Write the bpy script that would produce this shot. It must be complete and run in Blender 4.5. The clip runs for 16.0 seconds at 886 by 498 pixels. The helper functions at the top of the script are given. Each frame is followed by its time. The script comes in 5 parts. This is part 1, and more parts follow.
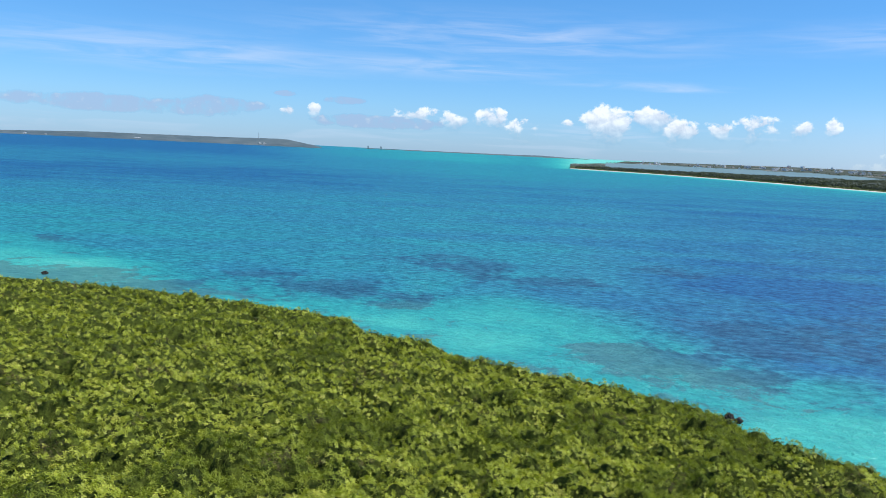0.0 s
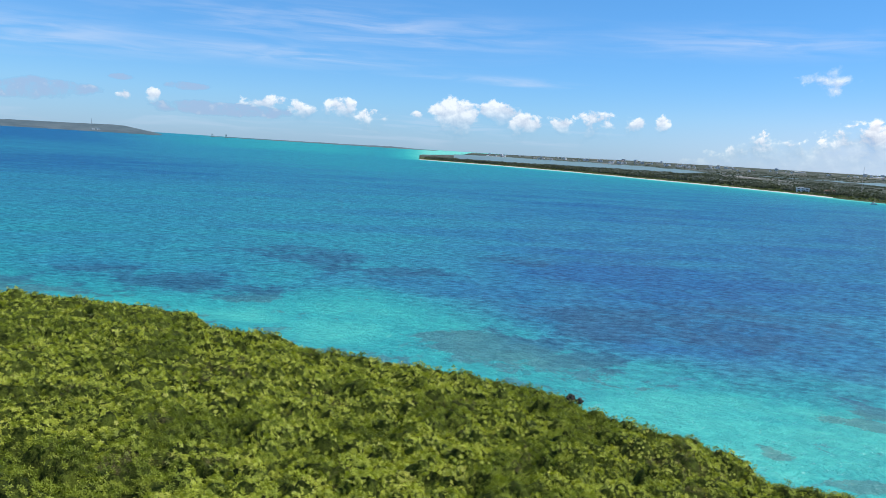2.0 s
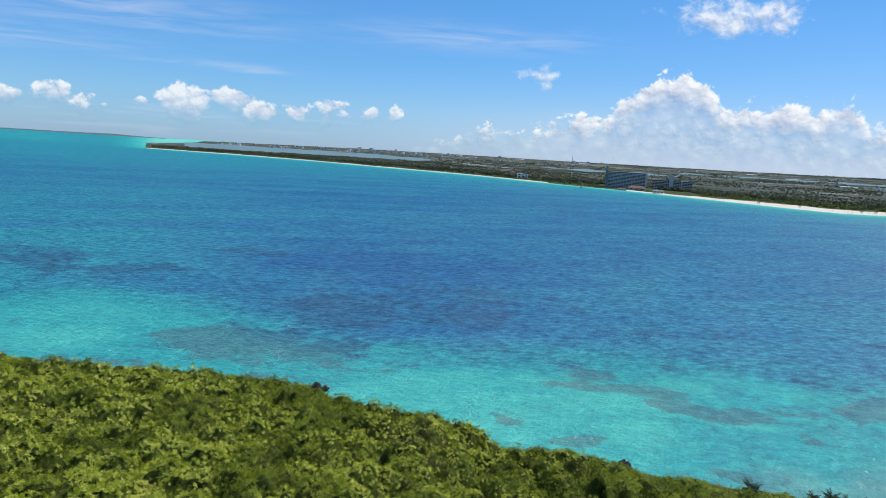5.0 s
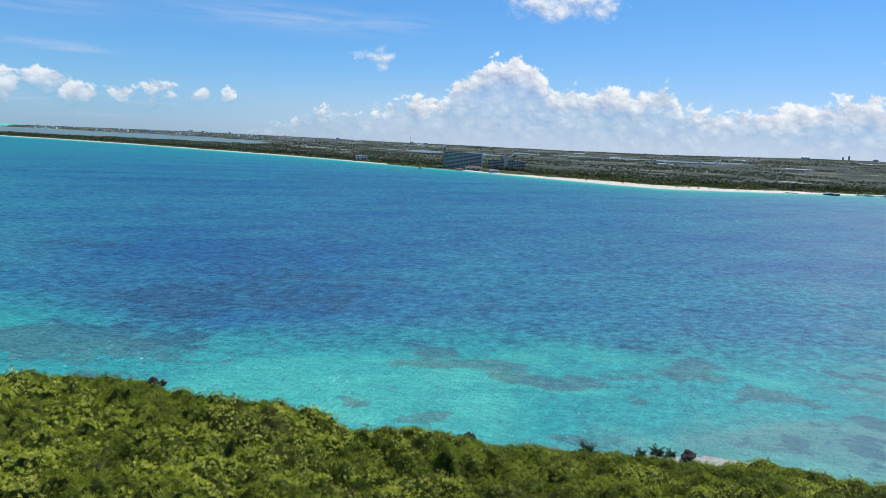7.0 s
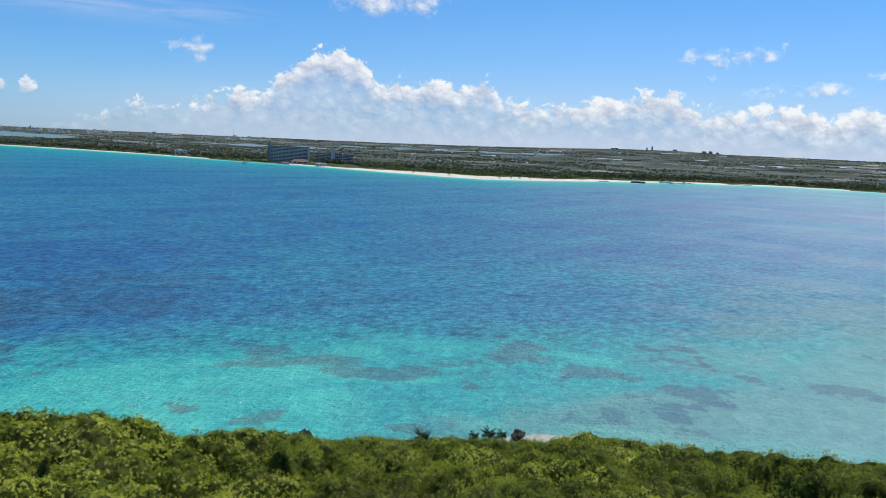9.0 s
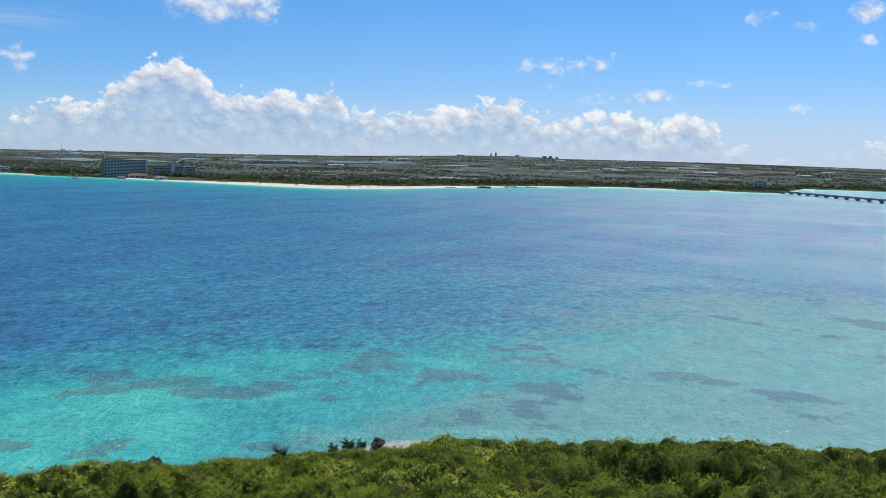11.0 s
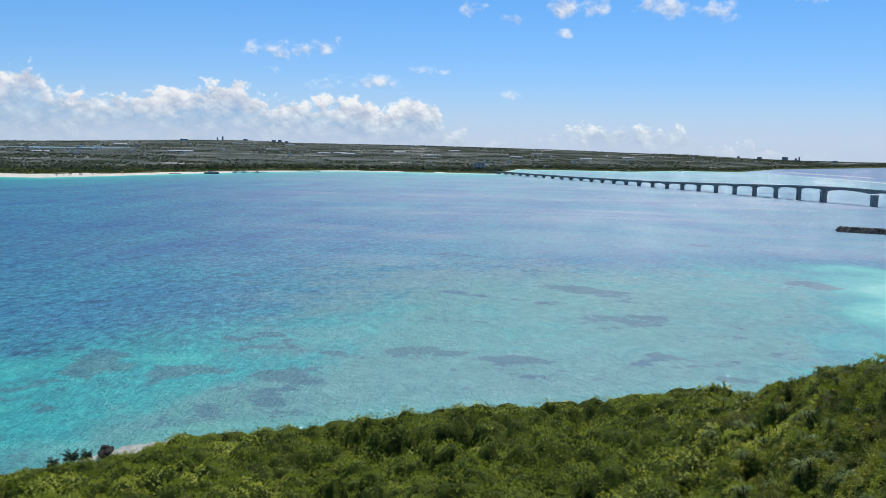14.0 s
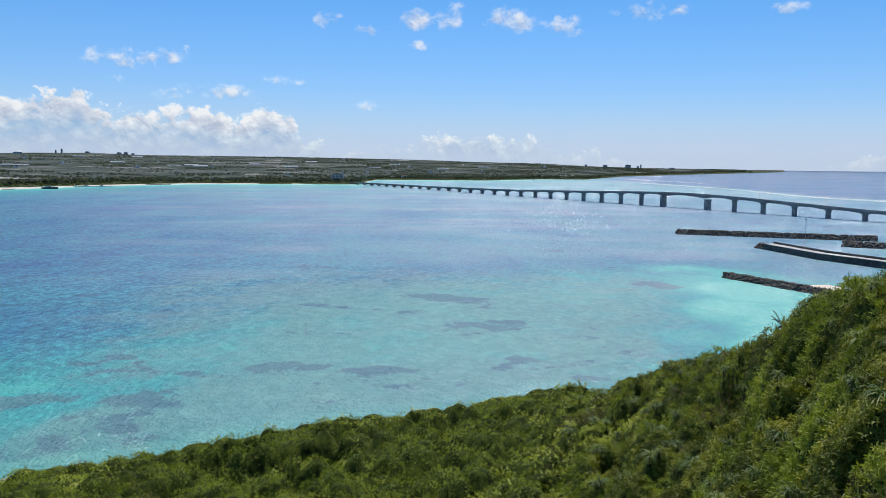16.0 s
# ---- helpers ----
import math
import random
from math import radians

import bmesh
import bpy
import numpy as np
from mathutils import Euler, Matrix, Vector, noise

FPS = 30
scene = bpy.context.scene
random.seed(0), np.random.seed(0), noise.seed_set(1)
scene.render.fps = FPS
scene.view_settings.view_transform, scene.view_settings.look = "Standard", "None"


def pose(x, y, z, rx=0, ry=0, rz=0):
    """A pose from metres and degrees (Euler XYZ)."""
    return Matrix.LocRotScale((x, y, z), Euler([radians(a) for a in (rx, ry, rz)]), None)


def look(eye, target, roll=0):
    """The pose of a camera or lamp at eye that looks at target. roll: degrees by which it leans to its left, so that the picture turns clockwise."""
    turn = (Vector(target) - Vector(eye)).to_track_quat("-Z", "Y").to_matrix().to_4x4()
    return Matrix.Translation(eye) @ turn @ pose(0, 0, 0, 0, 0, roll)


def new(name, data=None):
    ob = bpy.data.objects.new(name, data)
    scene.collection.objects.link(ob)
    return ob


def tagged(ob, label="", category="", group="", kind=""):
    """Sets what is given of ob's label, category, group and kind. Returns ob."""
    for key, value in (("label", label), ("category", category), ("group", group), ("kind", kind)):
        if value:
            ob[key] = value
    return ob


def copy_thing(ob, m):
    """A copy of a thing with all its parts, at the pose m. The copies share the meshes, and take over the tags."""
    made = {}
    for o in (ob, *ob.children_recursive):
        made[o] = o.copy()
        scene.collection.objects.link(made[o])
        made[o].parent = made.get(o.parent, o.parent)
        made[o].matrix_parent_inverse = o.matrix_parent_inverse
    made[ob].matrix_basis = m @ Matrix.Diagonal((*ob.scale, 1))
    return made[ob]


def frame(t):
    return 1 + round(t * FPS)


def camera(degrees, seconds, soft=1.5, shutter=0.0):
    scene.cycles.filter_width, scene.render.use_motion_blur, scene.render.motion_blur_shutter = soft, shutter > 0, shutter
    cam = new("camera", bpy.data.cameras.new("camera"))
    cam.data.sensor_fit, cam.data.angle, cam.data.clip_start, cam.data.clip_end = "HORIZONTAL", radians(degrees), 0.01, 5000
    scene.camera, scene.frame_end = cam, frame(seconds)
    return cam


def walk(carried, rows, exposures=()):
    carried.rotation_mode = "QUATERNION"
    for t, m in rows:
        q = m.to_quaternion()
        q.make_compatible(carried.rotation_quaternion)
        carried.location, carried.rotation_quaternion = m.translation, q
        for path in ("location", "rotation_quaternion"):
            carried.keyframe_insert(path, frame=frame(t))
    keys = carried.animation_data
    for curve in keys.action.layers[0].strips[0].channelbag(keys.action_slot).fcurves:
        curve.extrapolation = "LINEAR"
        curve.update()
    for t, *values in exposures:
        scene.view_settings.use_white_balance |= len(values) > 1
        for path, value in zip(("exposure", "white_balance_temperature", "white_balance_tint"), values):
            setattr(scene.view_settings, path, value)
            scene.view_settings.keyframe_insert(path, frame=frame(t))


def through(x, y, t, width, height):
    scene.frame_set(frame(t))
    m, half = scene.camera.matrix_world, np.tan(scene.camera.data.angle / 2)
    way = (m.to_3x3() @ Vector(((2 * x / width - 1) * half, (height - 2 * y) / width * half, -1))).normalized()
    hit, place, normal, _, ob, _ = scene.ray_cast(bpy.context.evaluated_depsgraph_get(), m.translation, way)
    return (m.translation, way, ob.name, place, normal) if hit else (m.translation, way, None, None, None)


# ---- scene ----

# A viewing deck high over a wooded shore: the camera turns on the spot from the open strait to the bridge.
# x to the right of the first view, y ahead, z up from sea level.
cam = camera(57.47, 16.0, soft=0.85)
EYE = Vector((0.0, 0.0, 50.0))
ROWS = [
    (0.0, 0.000, -7.085, -2.853),
    (0.5, 2.387, -7.106, -2.999),
    (1.0, 4.942, -7.157, -3.351),
    (1.5, 7.727, -7.173, -3.440),
    (2.0, 10.662, -7.155, -3.682),
    (2.5, 13.736, -7.153, -3.671),
    (3.0, 16.889, -7.036, -3.819),
    (3.5, 20.079, -6.885, -3.878),
    (4.0, 23.158, -6.801, -3.940),
    (6.5, 37.514, -7.176, -3.215),
    (7.0, 40.360, -7.377, -3.218),
    (7.5, 43.391, -7.435, -3.295),
    (8.0, 46.547, -7.388, -3.275),
    (8.5, 49.649, -7.306, -3.142),
    (9.0, 52.454, -7.244, -2.812),
    (11.5, 65.991, -6.262, -1.653),
    (12.0, 69.303, -6.508, -1.882),
    (12.5, 72.582, -6.782, -1.921),
    (13.0, 75.804, -6.998, -1.687),
    (13.5, 78.865, -7.017, -1.422),
    (14.0, 81.769, -6.923, -1.169),
    (14.5, 84.517, -6.708, -1.002),
    (15.0, 87.056, -6.466, -0.833),
    (15.5, 89.439, -6.215, -0.772),
    (16.0, 91.674, -6.034, -0.616),
]
walk(cam, [(t, pose(0.30 * math.sin(radians(a)), 0.30 * math.cos(radians(a)) - 0.3, EYE.z, 90 + p, 0, -a) @ pose(0, 0, 0, 0, 0, -lean))
           for t, a, p, lean in ROWS],
     exposures=[(0.0, 0.30), (4.0, 0.13), (8.5, 0.03), (16.0, -0.04)])

# ---- sky and sun ----
SUN_AZ, SUN_EL = 97.0, 60.0


def bearing(az, el):
    a, e = radians(az), radians(el)
    return Vector((math.sin(a) * math.cos(e), math.cos(a) * math.cos(e), math.sin(e)))


world = bpy.data.worlds.new("sky")
scene.world = world
world.use_nodes = True
wn = world.node_tree.nodes
wl = world.node_tree.links
sky = wn.new("ShaderNodeTexSky")
sky.sky_type = "NISHITA"
sky.sun_disc = False
sky.sun_elevation = radians(SUN_EL)
sky.sun_rotation = radians(SUN_AZ)
sky.altitude = 50
sky.air_density = 1.0
sky.dust_density = 0.1
sky.ozone_density = 2.5
tint = wn.new("ShaderNodeMix")
tint.data_type = "RGBA"
tint.blend_type = "MULTIPLY"
tint.inputs[0].default_value = 1.0
up = wn.new("ShaderNodeTexCoord")
height = wn.new("ShaderNodeSeparateXYZ")
wl.new(up.outputs["Generated"], height.inputs[0])
clear = wn.new("ShaderNodeValToRGB")
for stop, (at, col) in zip((clear.color_ramp.elements[0], clear.color_ramp.elements[1], clear.color_ramp.elements.new(0.05), clear.color_ramp.elements.new(0.22)),
                           ((0.0, (0.32, 0.56, 1.05)), (1.0, (0.75, 0.92, 1.0)), (0.05, (0.36, 0.66, 1.08)), (0.22, (0.35, 0.72, 1.04)))):
    stop.position, stop.color = at, (*col, 1)
wl.new(height.outputs[2], clear.inputs[0])
wl.new(clear.outputs[0], tint.inputs[7])
wl.new(sky.outputs[0], tint.inputs[6])
wl.new(tint.outputs[2], wn["Background"].inputs[0])
wn["Background"].inputs[1].default_value = 0.115

sun_data = bpy.data.lights.new("sun", "SUN")
sun_data.energy = 3.6
sun_data.angle = radians(0.5)
sun_data.color = (1.0, 0.96, 0.89)
sun = new("sun", sun_data)
sun.matrix_world = look(bearing(SUN_AZ, SUN_EL) * 1000, (0, 0, 0))


# ---- helpers for shape and material ----
def rng_of(seed):
    return np.random.default_rng(seed)


def mesh_of(name, verts, faces, mat=None, smooth=False, attrs=()):
    me = bpy.data.meshes.new(name)
    verts = np.asarray(verts, dtype=np.float32).reshape(-1, 3)
    faces = np.asarray(faces, dtype=np.int32)
    k = faces.shape[1]
    me.vertices.add(len(verts))
    me.vertices.foreach_set("co", verts.ravel())
    me.loops.add(faces.size)
    me.loops.foreach_set("vertex_index", faces.ravel())
    me.polygons.add(len(faces))
    me.polygons.foreach_set("loop_start", np.arange(0, faces.size, k, dtype=np.int32))
    if smooth:
        me.polygons.foreach_set("use_smooth", np.ones(len(faces), dtype=bool))
    for key, values in attrs:
        me.attributes.new(key, "FLOAT", "POINT").data.foreach_set("value", np.asarray(values, dtype=np.float32).ravel())
    me.update(calc_edges=True)
    if mat:
        me.materials.append(mat)
    return me


def grid_faces(nu, nv):
    """Faces of a grid of nu x nv points, v running fastest."""
    i = np.arange(nu - 1)[:, None] * nv + np.arange(nv - 1)[None, :]
    return np.stack([i, i + nv, i + nv + 1, i + 1], -1).reshape(-1, 4)


def sheet(name, X, Y, Z, mat, attrs=(), smooth=True, up=True):
    nu, nv = X.shape
    f = grid_faces(nu, nv)
    me = mesh_of(name, np.stack([X, Y, Z], -1), f if up else f[:, ::-1], mat, smooth, attrs)
    return new(name, me)


def part(name, bm, mat, parent, label="", smooth=False):
    me = bpy.data.meshes.new(name)
    bm.to_mesh(me)
    bm.free()
    if smooth:
        me.polygons.foreach_set("use_smooth", np.ones(len(me.polygons), dtype=bool))
    me.materials.append(mat)
    ob = new(name, me)
    ob.parent = parent
    if label:
        ob["label"] = label
    return ob


def thing(name, place=(0, 0, 0), turn=0.0, label="", category="", group="", kind=""):
    ob = new(name)
    ob.empty_display_size = 0.3
    ob.matrix_world = pose(*place, 0, 0, turn)
    return tagged(ob, label, category, group, kind)


def box(bm, x0, x1, y0, y1, z0, z1, bevel=0.0):
    made = bmesh.ops.create_cube(bm, size=1.0, matrix=Matrix.Translation(((x0 + x1) / 2, (y0 + y1) / 2, (z0 + z1) / 2)) @ Matrix.Diagonal((x1 - x0, y1 - y0, z1 - z0, 1)))
    if bevel:
        edges = list({e for v in made["verts"] for e in v.link_edges})
        bmesh.ops.bevel(bm, geom=edges, offset=bevel, segments=1, affect="EDGES")
    return bm


def boxes(*rows):
    bm = bmesh.new()
    for r in rows:
        box(bm, *r)
    return bm


def rod(bm, a, b, r0, r1, sides=8):
    a, b = Vector(a), Vector(b)
    m = Matrix.Translation((a + b) / 2) @ (b - a).to_track_quat("Z", "Y").to_matrix().to_4x4()
    bmesh.ops.create_cone(bm, cap_ends=True, segments=sides, radius1=r0, radius2=r1, depth=(b - a).length, matrix=m)
    return bm


class Nodes:
    """A short hand for building a node material."""

    def __init__(self, name):
        self.mat = bpy.data.materials.new(name)
        self.mat.use_nodes = True
        self.t = self.mat.node_tree
        self.out = self.t.nodes["Material Output"]
        self.bsdf = self.t.nodes["Principled BSDF"]

    def put(self, sock, value):
        if isinstance(value, bpy.types.NodeSocket):
            self.t.links.new(value, sock)
        elif value is not None:
            sock.default_value = value

    def node(self, kind, ins=(), **props):
        n = self.t.nodes.new(kind)
        if "operation" in props:
            n.operation = props["operation"]
        if "use_clamp" in props:
            n.use_clamp = props["use_clamp"]
        if "data_type" in props:
            n.data_type = props["data_type"]
        if "blend_type" in props:
            n.blend_type = props["blend_type"]
        if "interpolation_type" in props:
            n.interpolation_type = props["interpolation_type"]
        if "attribute_name" in props:
            n.attribute_name = props["attribute_name"]
        if "feature" in props:
            n.feature = props["feature"]
        if "distance" in props:
            n.distance = props["distance"]
        for k, v in dict(ins).items():
            self.put(n.inputs[k], v)
        return n

    def place(self):
        return self.node("ShaderNodeNewGeometry").outputs["Position"]

    def island(self):
        return self.node("ShaderNodeNewGeometry").outputs["Random Per Island"]

    def attr(self, name):
        return self.node("ShaderNodeAttribute", attribute_name=name).outputs["Fac"]

    def math(self, op, a, b=0.0, c=0.0, clamp=False):
        return self.node("ShaderNodeMath", {0: a, 1: b, 2: c}, operation=op, use_clamp=clamp).outputs[0]

    def scaled(self, vec, s):
        return self.node("ShaderNodeVectorMath", {0: vec, 1: s}, operation="MULTIPLY").outputs[0]

    def noise(self, vec, scale, detail=4.0, rough=0.55, dist=0.0):
        return self.node("ShaderNodeTexNoise", {"Vector": vec, "Scale": scale, "Detail": detail, "Roughness": rough, "Distortion": dist}).outputs["Fac"]

    def smooth(self, x, a, b, lo=0.0, hi=1.0):
        return self.node("ShaderNodeMapRange", {0: x, 1: a, 2: b, 3: lo, 4: hi}, interpolation_type="SMOOTHSTEP").outputs[0]

    def linear(self, x, a, b, lo=0.0, hi=1.0):
        return self.node("ShaderNodeMapRange", {0: x, 1: a, 2: b, 3: lo, 4: hi}).outputs[0]

    def mix(self, fac, a, b, mode="MIX"):
        n = self.node("ShaderNodeMix", data_type="RGBA", blend_type=mode)
        for k, v in ((0, fac), (6, a), (7, b)):
            self.put(n.inputs[k], (*v, 1) if isinstance(v, tuple) and len(v) == 3 else v)
        return n.outputs[2]

    def ramp(self, x, *stops):
        n = self.node("ShaderNodeValToRGB", {0: x})
        e = n.color_ramp.elements
        while len(e) < len(stops):
            e.new(0.5)
        for el, (p, col) in zip(e, stops):
            el.position, el.color = p, (*col, 1)
        return n.outputs[0]

    def bump(self, h, strength, dist):
        return self.node("ShaderNodeBump", {"Height": h, "Strength": strength, "Distance": dist}).outputs[0]

    def done(self, color=None, rough=0.8, spec=0.3, normal=None, metal=0.0):
        b = self.bsdf.inputs
        self.put(b["Base Color"], (*color, 1) if isinstance(color, tuple) else color)
        self.put(b["Roughness"], rough)
        self.put(b["Specular IOR Level"], spec)
        self.put(b["Metallic"], metal)
        if normal:
            self.put(b["Normal"], normal)
        return self.mat


def mat_speckled(name, dark, light, scale, rough=0.85, spec=0.25, bump=0.4, dist=0.05, coarse=0.15):
    n = Nodes(name)
    p = n.place()
    a = n.noise(p, scale, 6, 0.65)
    b = n.noise(p, scale * coarse, 3, 0.5)
    f = n.math("ADD", n.math("MULTIPLY", a, 0.6), n.math("MULTIPLY", b, 0.5))
    return n.done(n.mix(n.smooth(f, 0.38, 0.72), dark, light), rough, spec, n.bump(a, bump, dist))


def mat_leaf(name, stops, patch=0.12, rough=0.5, through=0.15, spec=0.35, crown_scale=0.42):
    """Leaf cover: each leaf its own tone, drifting over the slope in patches, light passing through it."""
    n = Nodes(name)
    p = n.place()
    big = n.noise(p, patch, 4, 0.6)
    mid = n.noise(p, patch * 6, 2, 0.5)
    crown = n.node("ShaderNodeTexVoronoi", {"Vector": n.scaled(p, (1, 1, 0.3)), "Scale": crown_scale, "Randomness": 1.0}).outputs["Color"]
    tone = n.node("ShaderNodeSeparateColor", {0: crown}).outputs[0]
    f = n.math("ADD", n.math("MULTIPLY", n.island(), 0.18), n.math("ADD", n.math("MULTIPLY", big, 0.45), n.math("MULTIPLY", mid, 0.22)))
    f = n.math("ADD", f, n.math("MULTIPLY", tone, 0.46))
    f = n.linear(f, 0.34, 1.05)
    col = n.ramp(f, *stops)
    n.done(col, rough, spec)
    tr = n.node("ShaderNodeBsdfTranslucent", {"Color": n.mix(1.0, col, (1.0, 1.0, 0.45), "MULTIPLY")})
    sh = n.node("ShaderNodeMixShader", {0: through, 1: n.bsdf.outputs[0], 2: tr.outputs[0]})
    n.t.links.new(sh.outputs[0], n.out.inputs[0])
    return n.mat


# ---- materials ----
def mat_sea():
    """Clear tropical water: the sand, coral heads and depth under it give its body colour, with the waves' light and
    dark painted in; wind waves give its gloss.
    """
    n = Nodes("sea_water")
    p = n.place()
    flat = n.scaled(p, (1, 1, 0))
    w1 = n.noise(flat, 0.010, 5, 0.6, 0.6)
    w2 = n.noise(flat, 0.045, 5, 0.62, 0.8)
    w3 = n.noise(flat, 0.15, 6, 0.7, 0.4)
    drift = n.noise(n.node("ShaderNodeMapping", {"Vector": flat, "Rotation": (0, 0, radians(28)), "Scale": (0.0035, 0.02, 1)}).outputs[0], 1.0, 5, 0.6)
    wob = n.math("ADD", n.math("MULTIPLY", n.math("SUBTRACT", w1, 0.5), 0.9), n.math("ADD", n.math("MULTIPLY", n.math("SUBTRACT", w2, 0.5), 0.8), n.math("MULTIPLY", n.math("SUBTRACT", w3, 0.5), 0.45)))
    depth = n.math("ADD", n.attr("depth"), n.math("MULTIPLY", wob, n.linear(n.attr("depth"), 0.0, 0.5, 0.20, 0.36)))
    depth = n.math("ADD", depth, n.math("MULTIPLY", n.math("SUBTRACT", drift, 0.5), n.linear(n.attr("depth"), 0.3, 0.6, 0.12, 0.50)))
    body = n.ramp(depth, (0.0, (0.15, 0.56, 0.48)), (0.14, (0.058, 0.455, 0.405)), (0.30, (0.022, 0.335, 0.345)), (0.52, (0.014, 0.245, 0.300)), (0.78, (0.016, 0.186, 0.296)), (1.0, (0.008, 0.112, 0.265)))
    reef = n.math("ADD", n.attr("reef"), n.math("ADD", n.math("MULTIPLY", n.math("SUBTRACT", w2, 0.5), 1.8), n.math("MULTIPLY", n.math("SUBTRACT", w3, 0.5), 1.5)))
    reef = n.smooth(reef, 0.33, n.linear(n.attr("depth"), 0.3, 0.7, 0.50, 0.72))
    coral = n.mix(n.smooth(depth, 0.1, 0.6), (0.085, 0.235, 0.215), (0.014, 0.095, 0.185))
    silt = n.smooth(n.math("ADD", n.attr("flat"), n.math("MULTIPLY", n.math("SUBTRACT", w2, 0.5), 0.9)), 0.3, 0.75)
    body = n.mix(n.math("MULTIPLY", silt, 0.62), body, n.mix(n.smooth(w3, 0.35, 0.65), (0.105, 0.265, 0.245), (0.16, 0.345, 0.32)))
    body = n.mix(n.math("MULTIPLY", reef, 0.74), body, coral)
    foam = n.math("ADD", n.attr("foam"), n.math("MULTIPLY", n.math("SUBTRACT", n.noise(n.node("ShaderNodeMapping", {"Vector": flat, "Rotation": (0, 0, radians(-20)), "Scale": (0.02, 0.09, 1)}).outputs[0], 1.0, 6, 0.7), 0.5), 2.2))
    foam = n.smooth(foam, 0.55, 0.9)
    body = n.mix(n.math("MULTIPLY", foam, 0.8), body, (0.62, 0.68, 0.66))
    waves = n.node("ShaderNodeMapping", {"Vector": flat, "Rotation": (0, 0, radians(48)), "Scale": (0.8, 1.15, 1)}).outputs[0]
    h = n.math("ADD", n.math("MULTIPLY", n.noise(waves, 0.55, 3, 0.65), 0.95), n.math("MULTIPLY", n.noise(waves, 1.9, 3, 0.65), 0.40))
    h = n.math("ADD", h, n.math("MULTIPLY", n.noise(waves, 0.13, 3, 0.6), 1.1))
    h = n.math("ADD", h, n.math("MULTIPLY", n.noise(waves, 0.03, 2, 0.5), 1.5))
    # bright crests and dark troughs of the waves, painted into the body colour
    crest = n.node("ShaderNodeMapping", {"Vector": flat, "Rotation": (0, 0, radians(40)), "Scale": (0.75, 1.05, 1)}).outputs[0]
    painted_waves = n.math("ADD", n.math("MULTIPLY", n.noise(crest, 0.34, 3, 0.66), 0.55), n.math("MULTIPLY", n.noise(crest, 0.085, 6, 0.8), 0.45))
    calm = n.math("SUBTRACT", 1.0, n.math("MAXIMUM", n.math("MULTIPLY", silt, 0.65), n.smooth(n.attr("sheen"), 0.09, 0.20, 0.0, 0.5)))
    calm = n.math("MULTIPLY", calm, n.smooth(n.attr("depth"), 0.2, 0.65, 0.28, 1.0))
    body = n.mix(calm, body, n.ramp(painted_waves, (0.36, (0.36, 0.53, 0.64)), (0.5, (1, 1, 1)), (0.62, (1.9, 1.50, 1.36))), "MULTIPLY")
    ripple = n.bump(h, 0.9, 1.3)
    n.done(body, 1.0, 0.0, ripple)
    broad = n.node("ShaderNodeBsdfAnisotropic", {"Color": (1, 1, 1, 1), "Roughness": 0.6, "Normal": ripple})
    facet = n.bump(n.math("ADD", n.math("MULTIPLY", n.noise(waves, 0.55, 1, 0.5), 1.0), n.math("MULTIPLY", n.noise(waves, 1.5, 1, 0.5), 0.60)), 1.0, 1.3)
    sharp = n.node("ShaderNodeBsdfAnisotropic", {"Color": (1, 1, 1, 1), "Roughness": 0.16, "Normal": facet})
    gloss = n.node("ShaderNodeMixShader", {0: 0.55, 1: broad.outputs[0], 2: sharp.outputs[0]})
    fres = n.node("ShaderNodeFresnel", {"IOR": 1.33, "Normal": ripple}).outputs[0]
    share = n.math("MULTIPLY", n.math("MINIMUM", n.math("MULTIPLY", fres, 0.6), n.attr("sheen")), n.math("SUBTRACT", 1.0, foam))
    mixed = n.node("ShaderNodeMixShader", {0: share, 1: n.bsdf.outputs[0], 2: gloss.outputs[0]})
    n.t.links.new(mixed.outputs[0], n.out.inputs[0])
    return n.mat


SEA = mat_sea()
SAND = mat_speckled("coral_sand", (0.62, 0.55, 0.44), (0.80, 0.75, 0.64), 0.35, 0.9, 0.15, 0.3, 0.1)
STRAND_SAND = mat_speckled("wet_coral_sand", (0.24, 0.25, 0.21), (0.50, 0.50, 0.43), 0.9, 0.7, 0.3, 0.4, 0.1)
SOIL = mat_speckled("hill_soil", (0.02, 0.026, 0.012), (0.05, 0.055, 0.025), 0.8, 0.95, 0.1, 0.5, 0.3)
# inner leaf tone, with the shade of the gaps painted into its darks
GAP_SHADE = mat_speckled("gap_shade_foliage", (0.010, 0.016, 0.004), (0.115, 0.15, 0.021), 5.0, 0.9, 0.1, 0.8, 0.4)
KARST = mat_speckled("weathered_limestone", (0.012, 0.011, 0.010), (0.085, 0.072, 0.062), 1.1, 0.92, 0.15, 0.9, 0.3, 0.4)
ARMOUR = mat_speckled("breakwater_stone", (0.05, 0.046, 0.042), (0.17, 0.155, 0.135), 0.7, 0.92, 0.15, 0.8, 0.3)
CONCRETE = mat_speckled("weathered_concrete", (0.19, 0.19, 0.18), (0.34, 0.335, 0.32), 0.25, 0.85, 0.2, 0.3, 0.05)
# darker grey than the paved top, for quay walls and far jetties
DARK_CONCRETE = mat_speckled("dark_concrete", (0.05, 0.05, 0.048), (0.12, 0.118, 0.11), 0.4, 0.8, 0.2, 0.3, 0.05)
PALE_CONCRETE = mat_speckled("pale_concrete", (0.42, 0.40, 0.37), (0.60, 0.58, 0.54), 0.3, 0.85, 0.2, 0.3, 0.05)
